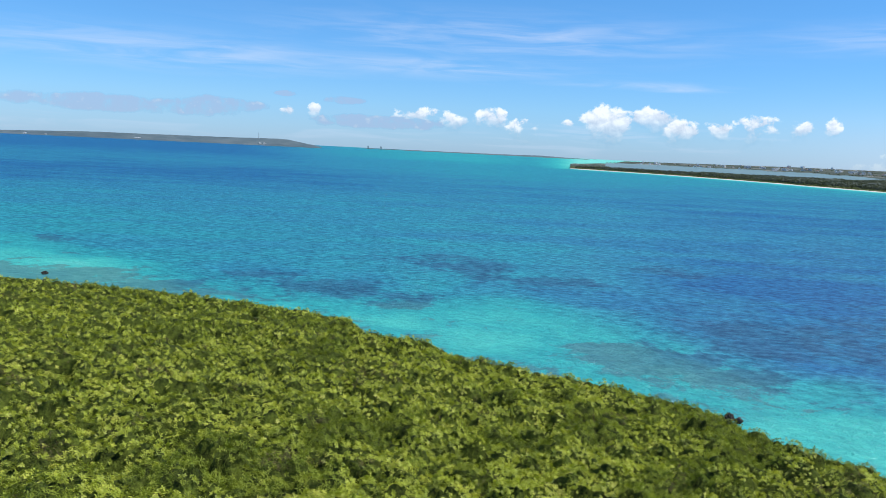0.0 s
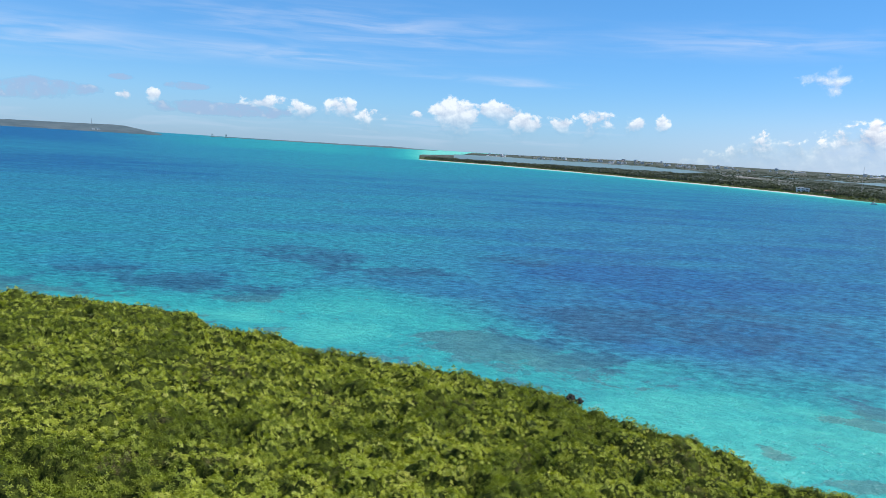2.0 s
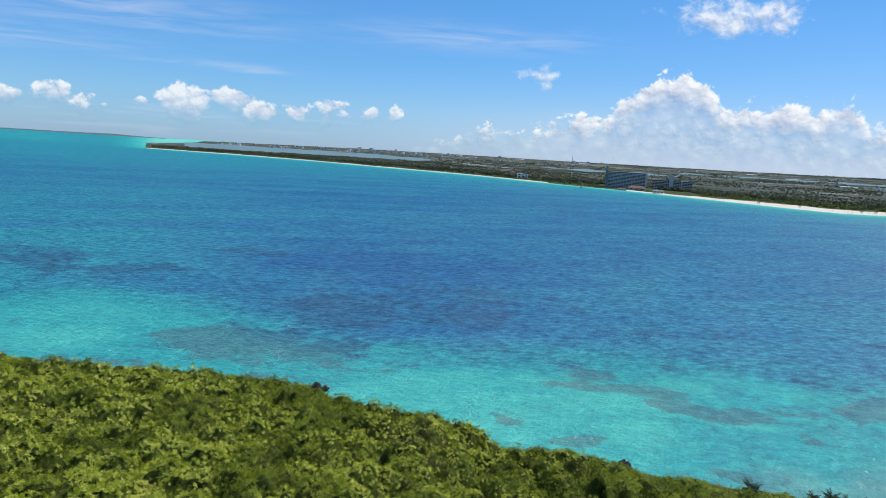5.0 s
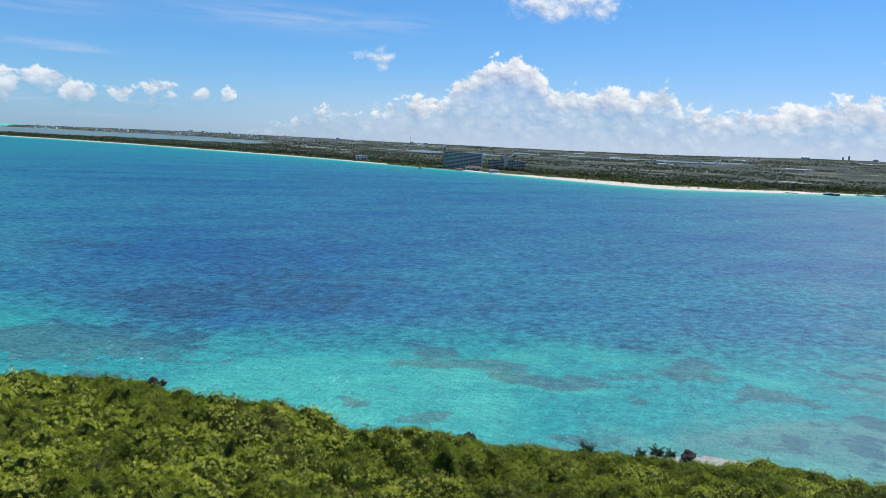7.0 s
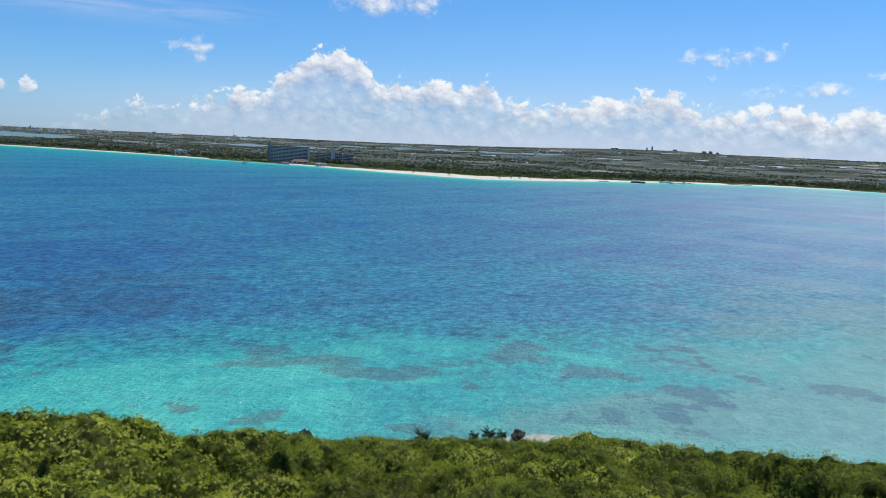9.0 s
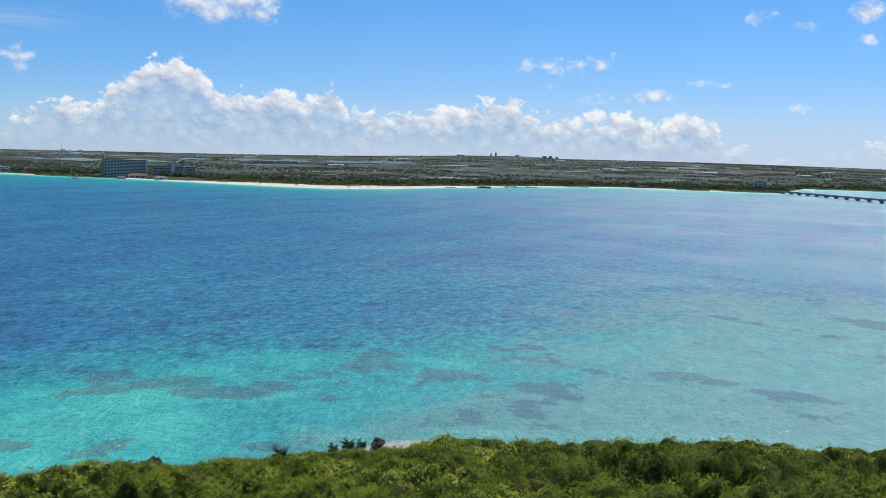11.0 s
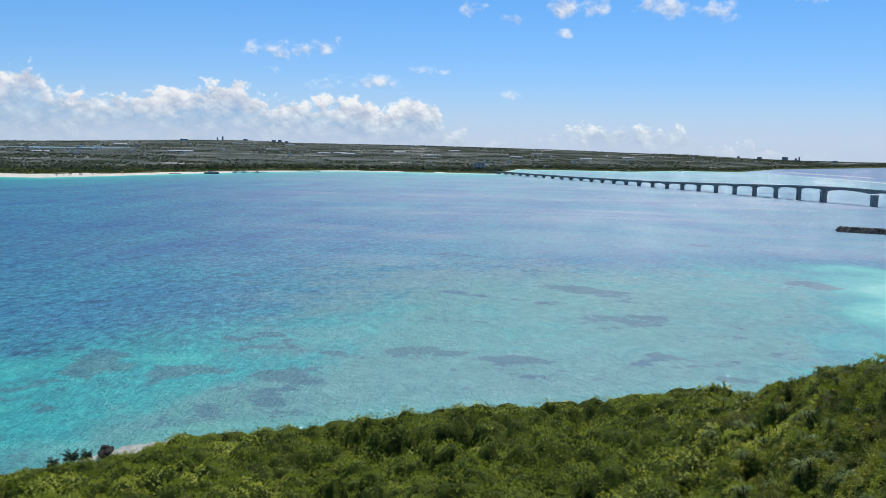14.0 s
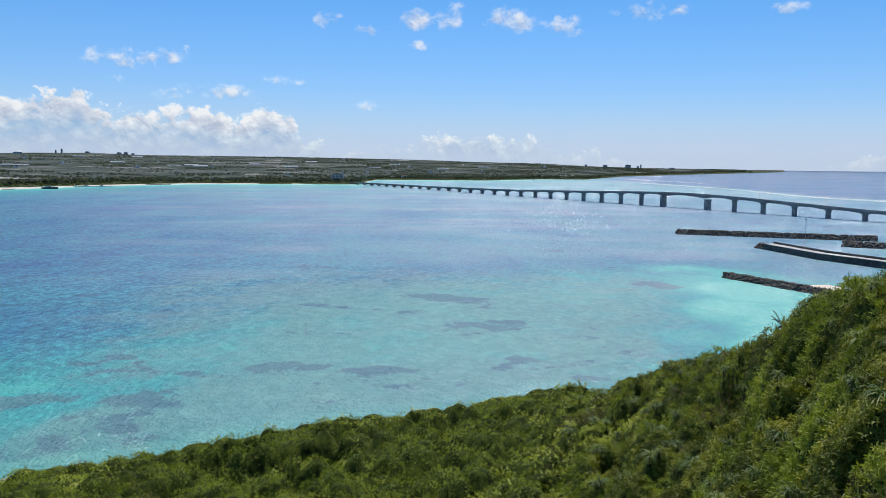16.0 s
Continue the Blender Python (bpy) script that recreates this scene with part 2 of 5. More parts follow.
ASPHALT = mat_speckled("asphalt", (0.04, 0.04, 0.042), (0.07, 0.07, 0.07), 2.0, 0.9, 0.2, 0.2, 0.01)
WHITE = mat_speckled("white_paint", (0.66, 0.66, 0.64), (0.80, 0.80, 0.78), 0.2, 0.6, 0.3, 0.1, 0.02)
CREAM = mat_speckled("cream_render", (0.52, 0.49, 0.43), (0.66, 0.63, 0.56), 0.15, 0.8, 0.2, 0.1, 0.02)
GREYWALL = mat_speckled("grey_render", (0.40, 0.385, 0.37), (0.52, 0.50, 0.48), 0.12, 0.8, 0.2, 0.1, 0.02)
TERRACOTTA = mat_speckled("red_tile", (0.17, 0.105, 0.085), (0.25, 0.155, 0.13), 0.3, 0.85, 0.2, 0.2, 0.05)
GLASS = mat_speckled("window_glass", (0.03, 0.032, 0.034), (0.06, 0.062, 0.064), 0.1, 0.3, 0.4, 0.0, 0.01)
STEEL = mat_speckled("galvanised_steel", (0.28, 0.29, 0.30), (0.42, 0.43, 0.44), 1.0, 0.45, 0.5, 0.1, 0.01)
BARK = mat_speckled("fibrous_bark", (0.05, 0.04, 0.03), (0.14, 0.11, 0.085), 6.0, 0.95, 0.1, 0.8, 0.05)
HULL = mat_speckled("dark_hull", (0.025, 0.03, 0.04), (0.06, 0.07, 0.085), 0.5, 0.5, 0.4, 0.1, 0.02)

BROAD = mat_leaf("broad_leaf", ((0.0, (0.14, 0.17, 0.022)), (0.28, (0.34, 0.40, 0.045)), (0.56, (0.49, 0.545, 0.068)), (0.80, (0.59, 0.61, 0.115)), (1.0, (0.64, 0.60, 0.22))), 0.09, 0.45, 0.36, 0.35, 0.45)
FEATHER = mat_leaf("feathery_leaf", ((0.0, (0.075, 0.105, 0.016)), (0.4, (0.22, 0.28, 0.034)), (0.7, (0.33, 0.39, 0.052)), (1.0, (0.44, 0.46, 0.10))), 0.14, 0.6, 0.32, 0.2, 0.45)
GLOSSY = mat_leaf("dark_glossy_leaf", ((0.0, (0.040, 0.054, 0.011)), (0.4, (0.145, 0.17, 0.022)), (0.75, (0.29, 0.31, 0.040)), (1.0, (0.46, 0.43, 0.095))), 0.2, 0.55, 0.24, 0.18, 0.5)
DRY = mat_leaf("dry_twig", ((0.0, (0.05, 0.045, 0.02)), (0.5, (0.13, 0.11, 0.045)), (1.0, (0.24, 0.20, 0.10))), 0.3, 0.8, 0.2, 0.15)
BLADE = mat_leaf("pandanus_blade", ((0.0, (0.04, 0.075, 0.018)), (0.5, (0.12, 0.175, 0.035)), (1.0, (0.28, 0.32, 0.085))), 0.4, 0.5, 0.2, 0.22)
GRASS = mat_leaf("grass_blade", ((0.0, (0.08, 0.11, 0.02)), (0.5, (0.23, 0.27, 0.045)), (1.0, (0.46, 0.43, 0.15))), 0.3, 0.6, 0.3, 0.2)
CYCAD = mat_leaf("cycad_frond", ((0.0, (0.010, 0.024, 0.008)), (0.5, (0.022, 0.048, 0.013)), (1.0, (0.04, 0.07, 0.018))), 0.6, 0.6, 0.1, 0.15)
# leaf green greyed and lightened: distance haze is put into the colour
HAZED_LEAF = mat_leaf("hazed_far_wood", ((0.0, (0.070, 0.088, 0.074)), (0.45, (0.115, 0.138, 0.115)), (0.75, (0.165, 0.188, 0.158)), (1.0, (0.225, 0.238, 0.205))), 0.006, 0.8, 0.35, 0.1)
SHOREWOOD = mat_leaf("shore_scrub", ((0.0, (0.065, 0.095, 0.034)), (0.45, (0.14, 0.18, 0.062)), (0.75, (0.22, 0.255, 0.095)), (1.0, (0.31, 0.30, 0.16))), 0.01, 0.8, 0.2, 0.1)


def mat_fields():
    """Flat farm land: cane fields, fallow plots and shelter belts, their tones greyed in place of distance haze."""
    n = Nodes("hazed_farm_land")
    p = n.place()
    flat = n.node("ShaderNodeMapping", {"Vector": p, "Rotation": (0, 0, radians(24)), "Scale": (1, 1, 0)}).outputs[0]
    vor = n.node("ShaderNodeTexVoronoi", {"Vector": n.scaled(flat, (0.006, 0.011, 1)), "Scale": 1.0, "Randomness": 0.75}, distance="CHEBYCHEV")
    cell = n.node("ShaderNodeSeparateColor", {0: vor.outputs["Color"]}).outputs[0]
    a = n.noise(flat, 0.004, 4, 0.6)
    b = n.noise(flat, 0.06, 4, 0.65)
    # plots and groves carry the grey of the distant air in their colours
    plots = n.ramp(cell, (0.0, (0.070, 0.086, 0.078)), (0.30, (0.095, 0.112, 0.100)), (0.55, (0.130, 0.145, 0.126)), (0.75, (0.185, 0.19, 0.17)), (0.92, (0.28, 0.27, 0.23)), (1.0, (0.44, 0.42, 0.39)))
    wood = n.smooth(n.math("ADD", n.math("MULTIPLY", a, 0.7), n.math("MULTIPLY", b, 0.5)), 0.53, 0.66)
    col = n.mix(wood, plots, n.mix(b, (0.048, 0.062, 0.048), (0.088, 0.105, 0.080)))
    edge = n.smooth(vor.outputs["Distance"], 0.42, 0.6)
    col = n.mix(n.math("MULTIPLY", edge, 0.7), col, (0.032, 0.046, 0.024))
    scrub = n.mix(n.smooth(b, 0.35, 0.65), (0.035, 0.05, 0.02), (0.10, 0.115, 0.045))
    col = n.mix(n.smooth(n.attr("inland"), 0.15, 0.4), scrub, col)
    sand = n.mix(n.noise(flat, 0.05, 4), (0.62, 0.55, 0.44), (0.80, 0.75, 0.64))
    col = n.mix(n.smooth(n.math("ADD", n.attr("sand"), n.math("MULTIPLY", n.math("SUBTRACT", b, 0.5), 0.5)), 0.4, 0.6), col, sand)
    return n.done(col, 0.95, 0.1, n.bump(b, 0.5, 2.0))


HAZED_FIELDS = mat_fields()
# blue-grey of the air before the horizon islands, mixed into the scrub colour
HAZED_SCRUB = mat_speckled("hazed_scrubland", (0.075, 0.115, 0.135), (0.13, 0.17, 0.185), 0.012, 0.95, 0.1, 0.5, 2.0, 0.2)


def mat_lagoon():
    n = Nodes("lagoon_water")
    p = n.place()
    f = n.noise(n.scaled(p, (1, 1, 0)), 0.004, 4)
    return n.done(n.mix(f, (0.12, 0.21, 0.24), (0.18, 0.28, 0.30)), 0.7, 0.15, n.bump(n.noise(p, 0.3, 3), 0.5, 0.5))


LAGOON = mat_lagoon()


# ---- plan: the shores and heights by bearing ----
def over(table, az):
    t = np.array(table)
    return np.interp(az, t[:, 0], t[:, 1])


# bearing and the angle under the horizon at which the near wood ends
RIM_A = [(-60, -8.0), (-28.7, -9.17), (-22.4, -10.0), (-15.1, -10.94), (-10.4, -11.57), (-6.4, -12.3), (-5.2, -13.04), (-1.5, -13.42), (2.3, -14.58), (5.2, -14.91), (9.3, -15.48), (13.3, -15.92), (17.2, -16.28), (20.2, -16.45), (21.0, -17.2), (24.6, -17.95), (28.0, -18.15), (30.9, -18.64), (32.9, -19.09), (33.6, -19.95)]
RIM_B = [(37.0, -19.95), (40.6, -19.86), (43.1, -20.39), (47.6, -20.56), (53.8, -20.23), (58.0, -20.26), (61.0, -19.9), (63.3, -19.2), (69.7, -19.2), (75.7, -18.75), (81.8, -18.08), (84.2, -17.6), (89.0, -17.45), (93.5, -16.82), (99.4, -15.51), (102.4, -15.23), (103.6, -15.41), (105.3, -14.21)]
RIM_C = [(110.1, -12.63), (113.6, -10.91), (114.8, -10.25), (115.1, -9.4), (115.9, -8.51), (117.5, -7.48), (119.1, -6.65), (120.5, -5.94), (126.0, -3.6), (135.0, -1.5), (300.0, -7.0)]
RIM = RIM_A + RIM_B + RIM_C
# bearing and canopy height at that edge
RIM_TOP = [(-60, 6), (60, 4.6), (90, 5.2), (99, 9), (105, 17), (110, 26), (115, 37), (118, 41), (121, 43.7), (130, 47), (140, 48), (300, 25)]
# bearing and canopy height close under the deck
FOOT_TOP = [(-60, 30), (60, 30), (95, 31.5), (112, 33), (121, 34), (160, 36), (300, 32)]
# bearing and distance of the far shore
FAR_SHORE = [(8.6, 2960), (14, 2760), (19.5, 2500), (24, 2250), (31.4, 1956), (37.2, 1713), (41.8, 1600), (45, 1500), (48, 1420), (52, 1336), (55.2, 1300), (59.2, 1370), (65.2, 1556), (70.2, 1725), (75.5, 1850), (81, 1850), (85.6, 1870), (87, 2400), (94.7, 2461), (98.2, 2753), (101.7, 2850), (104, 3558), (109.6, 4200), (114.4, 4700)]
# bearing and angle of the far skyline
SKYLINE = [(8.6, -0.75), (10.5, -0.4), (12, -0.26), (15.8, -0.2), (22.9, -0.08), (29.3, -0.05), (36.5, -0.03), (41, 0.0), (48.8, 0.04), (56.7, 0.15), (64.5, 0.41), (68.2, 0.45), (71.1, 0.35), (75.3, 0.35), (80.2, 0.34), (85.9, 0.30), (90.3, 0.24), (94.2, 0.12), (98.6, 0.07), (102.5, -0.09), (107, -0.18), (111.4, -0.17), (113.2, -0.28), (114.4, -0.42)]


def rim_distance(az):
    return (50.0 - over(RIM_TOP, az)) / np.tan(np.radians(-over(RIM, az)))


def sea_level(d):
    """The far rim of the sheet is lifted, so that its edge stands at the true dip of the horizon."""
    return 31.0 * np.clip((d - 3000.0) / 1950.0, 0, 1) ** 2


def lattice(x, y, seed):
    """Hash noise in 0..1 on whole numbers."""
    h = np.sin(x * 127.1 + y * 311.7 + seed * 74.7) * 43758.5453
    return h - np.floor(h)


def value_noise(x, y, seed=0.0):
    xi, yi = np.floor(x), np.floor(y)
    u, v = x - xi, y - yi
    u, v = u * u * (3 - 2 * u), v * v * (3 - 2 * v)
    a = lattice(xi, yi, seed) * (1 - u) + lattice(xi + 1, yi, seed) * u
    b = lattice(xi, yi + 1, seed) * (1 - u) + lattice(xi + 1, yi + 1, seed) * u
    return a * (1 - v) + b * v


def fbm(x, y, seed=0.0, octaves=4):
    total, amp, norm = 0.0, 1.0, 0.0
    for k in range(octaves):
        total = total + amp * value_noise(x * 2 ** k, y * 2 ** k, seed + k)
        norm += amp
        amp *= 0.5
    return total / norm


def soft(x, a, b):
    t = np.clip((x - a) / (b - a), 0, 1)
    return t * t * (3 - 2 * t)


# ---- the sea ----
# bearing, distance, half width in degrees, half depth in metres: bright sand on the sea bed
SANDS_WEST = [(-26.4, 427, 3.9, 59), (-21.3, 341, 4.6, 23), (-3.2, 224, 2.8, 8.8), (-2.6, 221, 2.2, 6), (-0.9, 299, 2.4, 18), (3.4, 212, 3.3, 13), (7.4, 253, 7.2, 20), (9.7, 244, 4.8, 17), (12.4, 239, 3.7, 13.6), (25.9, 163, 3.7, 10.7), (27.9, 203, 2.6, 10), (28.2, 176, 4.0, 9), (30.6, 157, 4.9, 7.3), (31.8, 163, 7.2, 6.7), (32.1, 182, 6.1, 5.9)]
SANDS_MID = [(34.4, 153, 5.2, 11), (35.2, 143, 2.1, 4.3), (39.6, 166, 6.1, 5.7), (41.5, 169, 4.8, 8.4), (41.8, 212, 8.1, 7.2), (44.5, 151, 2.9, 7.5), (46.1, 189, 2.4, 5.2), (50.5, 169, 3.7, 2.7), (51.8, 201, 4.2, 6.0), (52.8, 147, 0.7, 1.8), (53.6, 147, 1.2, 2.3), (56.4, 143, 1.9, 3.9), (62.9, 196, 2.8, 4.0), (64.3, 194, 1.9, 3.4), (67.0, 145, 4.8, 1.9), (69.6, 145, 3.2, 2.0)]
SANDS_EAST = [(82.7, 230, 1.6, 3.8), (96.7, 310, 1.4, 3.8), (99.5, 302, 2.4, 6.0), (100.4, 313, 2.4, 11), (101.1, 375, 3.3, 9.1), (102.7, 382, 6.2, 10), (107.3, 378, 1.9, 13.7), (109.7, 244, 2.6, 9), (111.0, 409, 3.2, 24.7), (112.8, 340, 2.8, 24.7), (86.0, 215, 9.0, 14)]
# dark reef and coral heads
REEFS_WEST = [(-26.1, 416, 1.5, 13), (-12.4, 307, 2.3, 12), (-8.5, 291, 3.7, 13), (-5.9, 275, 2.0, 14), (-2.2, 260, 2.2, 11), (-0.5, 364, 5.9, 16), (3.1, 339, 4.8, 29), (7.6, 318, 6.0, 20), (12.7, 212, 3.0, 7.2), (15.5, 215, 4.5, 9.4), (15.7, 376, 3.4, 17), (17.0, 201, 5.2, 11), (19.3, 200, 3.7, 7), (22.2, 248, 5.9, 29), (22.5, 202, 2.7, 4.6), (23.9, 261, 9.5, 27), (25.9, 245, 7.4, 17), (31.8, 243, 4.9, 13), (31.8, 289, 6.4, 21), (34.3, 152, 1.5, 2.4), (39.6, 189, 1.7, 2.9)]
REEFS_MID = [(40.8, 180, 4.8, 3.7), (40.8, 144, 1.4, 2.0), (43.7, 249, 2.4, 6.3), (43.8, 182, 1.6, 3.4), (47.0, 174, 2.4, 3.1), (50.3, 174, 1.7, 3.4), (50.4, 138, 1.4, 1.7), (55.6, 352, 1.5, 6.6), (58.0, 193, 1.9, 3.7), (58.0, 276, 1.8, 4.2), (58.4, 199, 2.0, 4.6), (64.0, 184, 2.5, 5.3), (64.2, 312, 1.0, 5.6), (65.3, 155, 0.8, 1.8), (67.5, 214, 0.5, 2.0), (67.6, 326, 0.8, 5.5), (69.0, 159, 0.8, 1.9), (69.7, 218, 0.7, 2.7)]
REEFS_EAST = [(70.4, 178, 2.9, 3.7), (71.5, 181, 2.2, 4.0), (71.6, 358, 0.8, 5.5), (74.2, 197, 1.1, 3.3), (79.6, 200, 2.3, 3.3), (83.0, 196, 2.4, 3.2), (88.1, 190, 3.0, 3.2), (95.6, 250, 2.8, 5.4), (98.2, 204, 2.2, 3.6), (99.6, 471, 1.3, 10), (102.5, 188, 1.6, 3.0), (104, 395, 2.2, 8), (107.5, 350, 2.0, 9), (92.0, 300, 2.6, 8), (83.0, 390, 2.0, 9)]
SANDS = SANDS_WEST + SANDS_MID + SANDS_EAST
REEFS = REEFS_WEST + REEFS_MID + REEFS_EAST
# bearing and distance of the surf on the outer reef
SURF = [(100, 2900), (104, 2550), (107, 2273), (111, 1924), (114.9, 1582), (117.6, 1464), (120, 1416), (130, 1350)]
# white sand beside the harbour
BAR = [(113.5, 362, 4.6, 48), (109.5, 410, 3.6, 15), (115.0, 285, 3.0, 42), (111.5, 300, 2.6, 24)]
# bearing and distance at which the pale shelf drops into blue water
SHELF = [(-60, 520), (-28, 450), (-18, 330), (-5, 290), (5, 300), (14, 262), (25, 225), (34, 215), (45, 235), (57, 245), (66, 258), (75, 285), (86, 345), (96, 405), (106, 430), (112, 440), (117, 410), (130, 500)]


def blobs(rows, az, d):
    out = np.zeros_like(d)
    for a, r, wa, wr in rows:
        q = ((az - a) / wa) ** 2 + ((d - r) / wr) ** 2
        out = np.maximum(out, np.exp(-0.7 * q ** 1.5))
    return out


def build_sea():
    az = np.concatenate([np.arange(-32.0, 124.01, 0.36), np.arange(130.0, 328.1, 6.0)])
    d = 60.0 * (4950.0 / 60.0) ** (np.arange(440) / 439.0)
    A, D = np.meshgrid(az, d, indexing="ij")
    X, Y = D * np.sin(np.radians(A)), D * np.cos(np.radians(A))
    warp = fbm(X / 38.0, Y / 38.0, 3.0) - 0.5
    warp2 = fbm(X / 9.0, Y / 9.0, 8.0, 3) - 0.5
    Ds = D * (1 + 0.10 * warp + 0.03 * warp2)
    grow = np.clip(D / 200.0, 0.6, 2.0)
    Dw = D + grow * (12.0 * (fbm(X / 16.0, Y / 16.0, 15.0) - 0.5) + 7.0 * warp2)
    Aw = A + 2.6 * (fbm(X / 22.0, Y / 22.0, 5.0) - 0.5) + 1.2 * (fbm(X / 6.0, Y / 6.0, 6.0, 3) - 0.5)
    shelf = over(SHELF, A) * 0.9
    seen = D - 50.0 / np.tan(np.radians(-np.minimum(over(RIM, A), -1.0)))
    near = D - rim_distance(A)
    depth = 0.30 + 0.50 * soft(Ds / shelf, 0.86, 1.14) + 0.10 * soft(Ds / shelf, 1.2, 2.0) - 0.20 * soft(D, 900, 1900)
    pale = soft(A, 66, 92) * soft(A, 140, 118)
    depth += 0.11 * pale * soft(Ds / shelf, 1.3, 0.9)
    depth -= 0.07 * soft(A, 60, 95) * soft(D, 300, 520)
    depth = depth - (0.14 - 0.06 * soft(A, 58, 74) * soft(A, 106, 98)) * blobs(SANDS, Aw, Dw)
    depth = depth - 0.16 * soft(near, 26, 2) - 0.14 * soft(seen, 9, 1) * soft(A, 52, 60)
    shore = over(FAR_SHORE, A) - D
    by_land = soft(A, 5.5, 11.0) * soft(A, 104, 98)
    depth = depth - by_land * (0.62 * np.exp(-np.clip(shore, 0, None) / 120.0) + 0.16 * np.exp(-np.clip(shore, 0, None) / 330.0))
    shoal = np.exp(-(((A + 1) / 9.0) ** 2)) * soft(D, 2700, 3700)
    depth = depth - 0.20 * shoal
    depth = depth + 0.20 * soft(A, 108, 114) * soft(D, 1900, 2600)
    depth = depth - 0.08 * soft(A, 34, 2) * soft(D / shelf, 1.0, 1.6)
    depth = depth - 0.10 * soft(A, 18, 4) * soft(D, 240, 330) * soft(D, 1100, 600)
    depth = depth + 0.20 * soft(A, 4, -14) * soft(D, 600, 1300) + 0.2 * soft(A, -7, -16) * soft(D, 1500, 3500)
    depth = depth + 0.15 * np.exp(-(((A - 23) / 15.0) ** 2) - ((Ds - 300) / 105.0) ** 2)
    depth = depth + 0.07 * soft(A, 42, 50) * soft(A, 82, 70) * soft(Ds / shelf, 1.2, 0.8)
    depth = depth - 0.42 * blobs(BAR, Aw, Dw)
    reef = 0.66 * blobs(REEFS, Aw, Dw)
    reef = reef + 0.24 * soft(Ds / shelf, 1.25, 0.95) - 0.35 * soft(D, 600, 1000) - 0.25 * blobs(SANDS, Aw, Dw)
    reef = reef - 0.3 * blobs(SANDS, A, D) * (A > 100) - 0.7 * blobs(BAR, Aw, Dw) - 0.10 * soft(A, 62, 74)
    shallow = soft(near, 60, 14) * soft(A, 34, 62) * 0.66 + 0.70 * soft(A, 48, 86) * soft(D, 500, 280) * soft(A, 114, 104)
    shallow = np.maximum(shallow, 1.1 * np.exp(-((A - 59.5) / 4.5) ** 2 - ((near - 6) / 14.0) ** 2))
    shallow = np.maximum(shallow, 0.55 * soft(near, 22, 4) * soft(A, 8, 14) * soft(A, 24, 18))
    reef = reef + 0.26 * soft(near, 34, 8) * soft(A, -22, -14) * soft(A, 26, 20)
    reef = reef + 0.45 * soft(seen, 55, 12) * soft(A, -13, -19)
    crest = over(SURF, A)
    foam = 1.15 * np.exp(-(((D - crest * (1 + 0.02 * warp)) / (0.028 * crest)) ** 2)) * soft(A, 103, 107)
    foam = np.maximum(foam, 0.72 * np.exp(-(((D - crest * 1.22) / (0.10 * crest)) ** 2)) * soft(A, 102, 105) * soft(A, 112, 109))
    outer = soft(D / crest, 1.0, 1.12) * soft(A, 101, 106)
    foam = np.maximum(foam, (0.30 + 0.25 * np.exp(-((A - 60) / 5.0) ** 2)) * np.exp(-((seen - 1.0) / 4.5) ** 2) * soft(A, 50, 58) * soft(A, 104, 96))
    foam = np.maximum(foam, -0.6 + foam)
    foam = np.where(foam < 0.06, -1.0, foam)
    depth = depth * (1 - outer) + 1.15 * outer
    # reflection share raised by bearing, to imitate silver glare towards the sun
    glare_side = soft(A, 44, 92) * soft(A, 150, 120)
    sheen = 0.045 + 0.01 * soft(A, 30, 0) + (0.135 + 0.03 * soft(A, 82, 98)) * glare_side * (0.55 + 0.9 * fbm(X / 60.0, Y / 150.0, 13.0)) * (0.60 + 0.40 * soft(D, 190, 460) + 0.20 * soft(D, 500, 1000)) * (1 - 0.3 * outer)
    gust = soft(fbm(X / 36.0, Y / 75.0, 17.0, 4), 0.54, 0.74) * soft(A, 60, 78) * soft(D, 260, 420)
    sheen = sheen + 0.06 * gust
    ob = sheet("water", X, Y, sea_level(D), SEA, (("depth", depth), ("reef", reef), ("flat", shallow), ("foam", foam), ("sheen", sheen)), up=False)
    return tagged(ob, "clear turquoise to deep blue tropical sea with dark coral patches", "sea", kind="structure")


build_sea()


# ---- the far coast ----
def far_height(az, d):
    shore = over(FAR_SHORE, az)
    top = 50.0 + 4850.0 * np.tan(np.radians(over(SKYLINE, az)))
    u = d - shore
    span = np.maximum(4850.0 - shore - 350.0, 60.0)
    rise = np.clip((u - 350.0) / span, 0, 1)
    base = 2.2 * soft(u, -6, 22) + 3.2 * soft(u, 40, 120) - 0.8
    bumps = 5.0 * (fbm(az * 0.9, d / 420.0, 12.0) - 0.5) * rise * (1 - rise) * 4
    lift = np.where(az < 45, rise ** 3.0, rise ** 1.25)
    return base + sea_level(d) * (1 - rise) + (top - 5.0) * lift + bumps


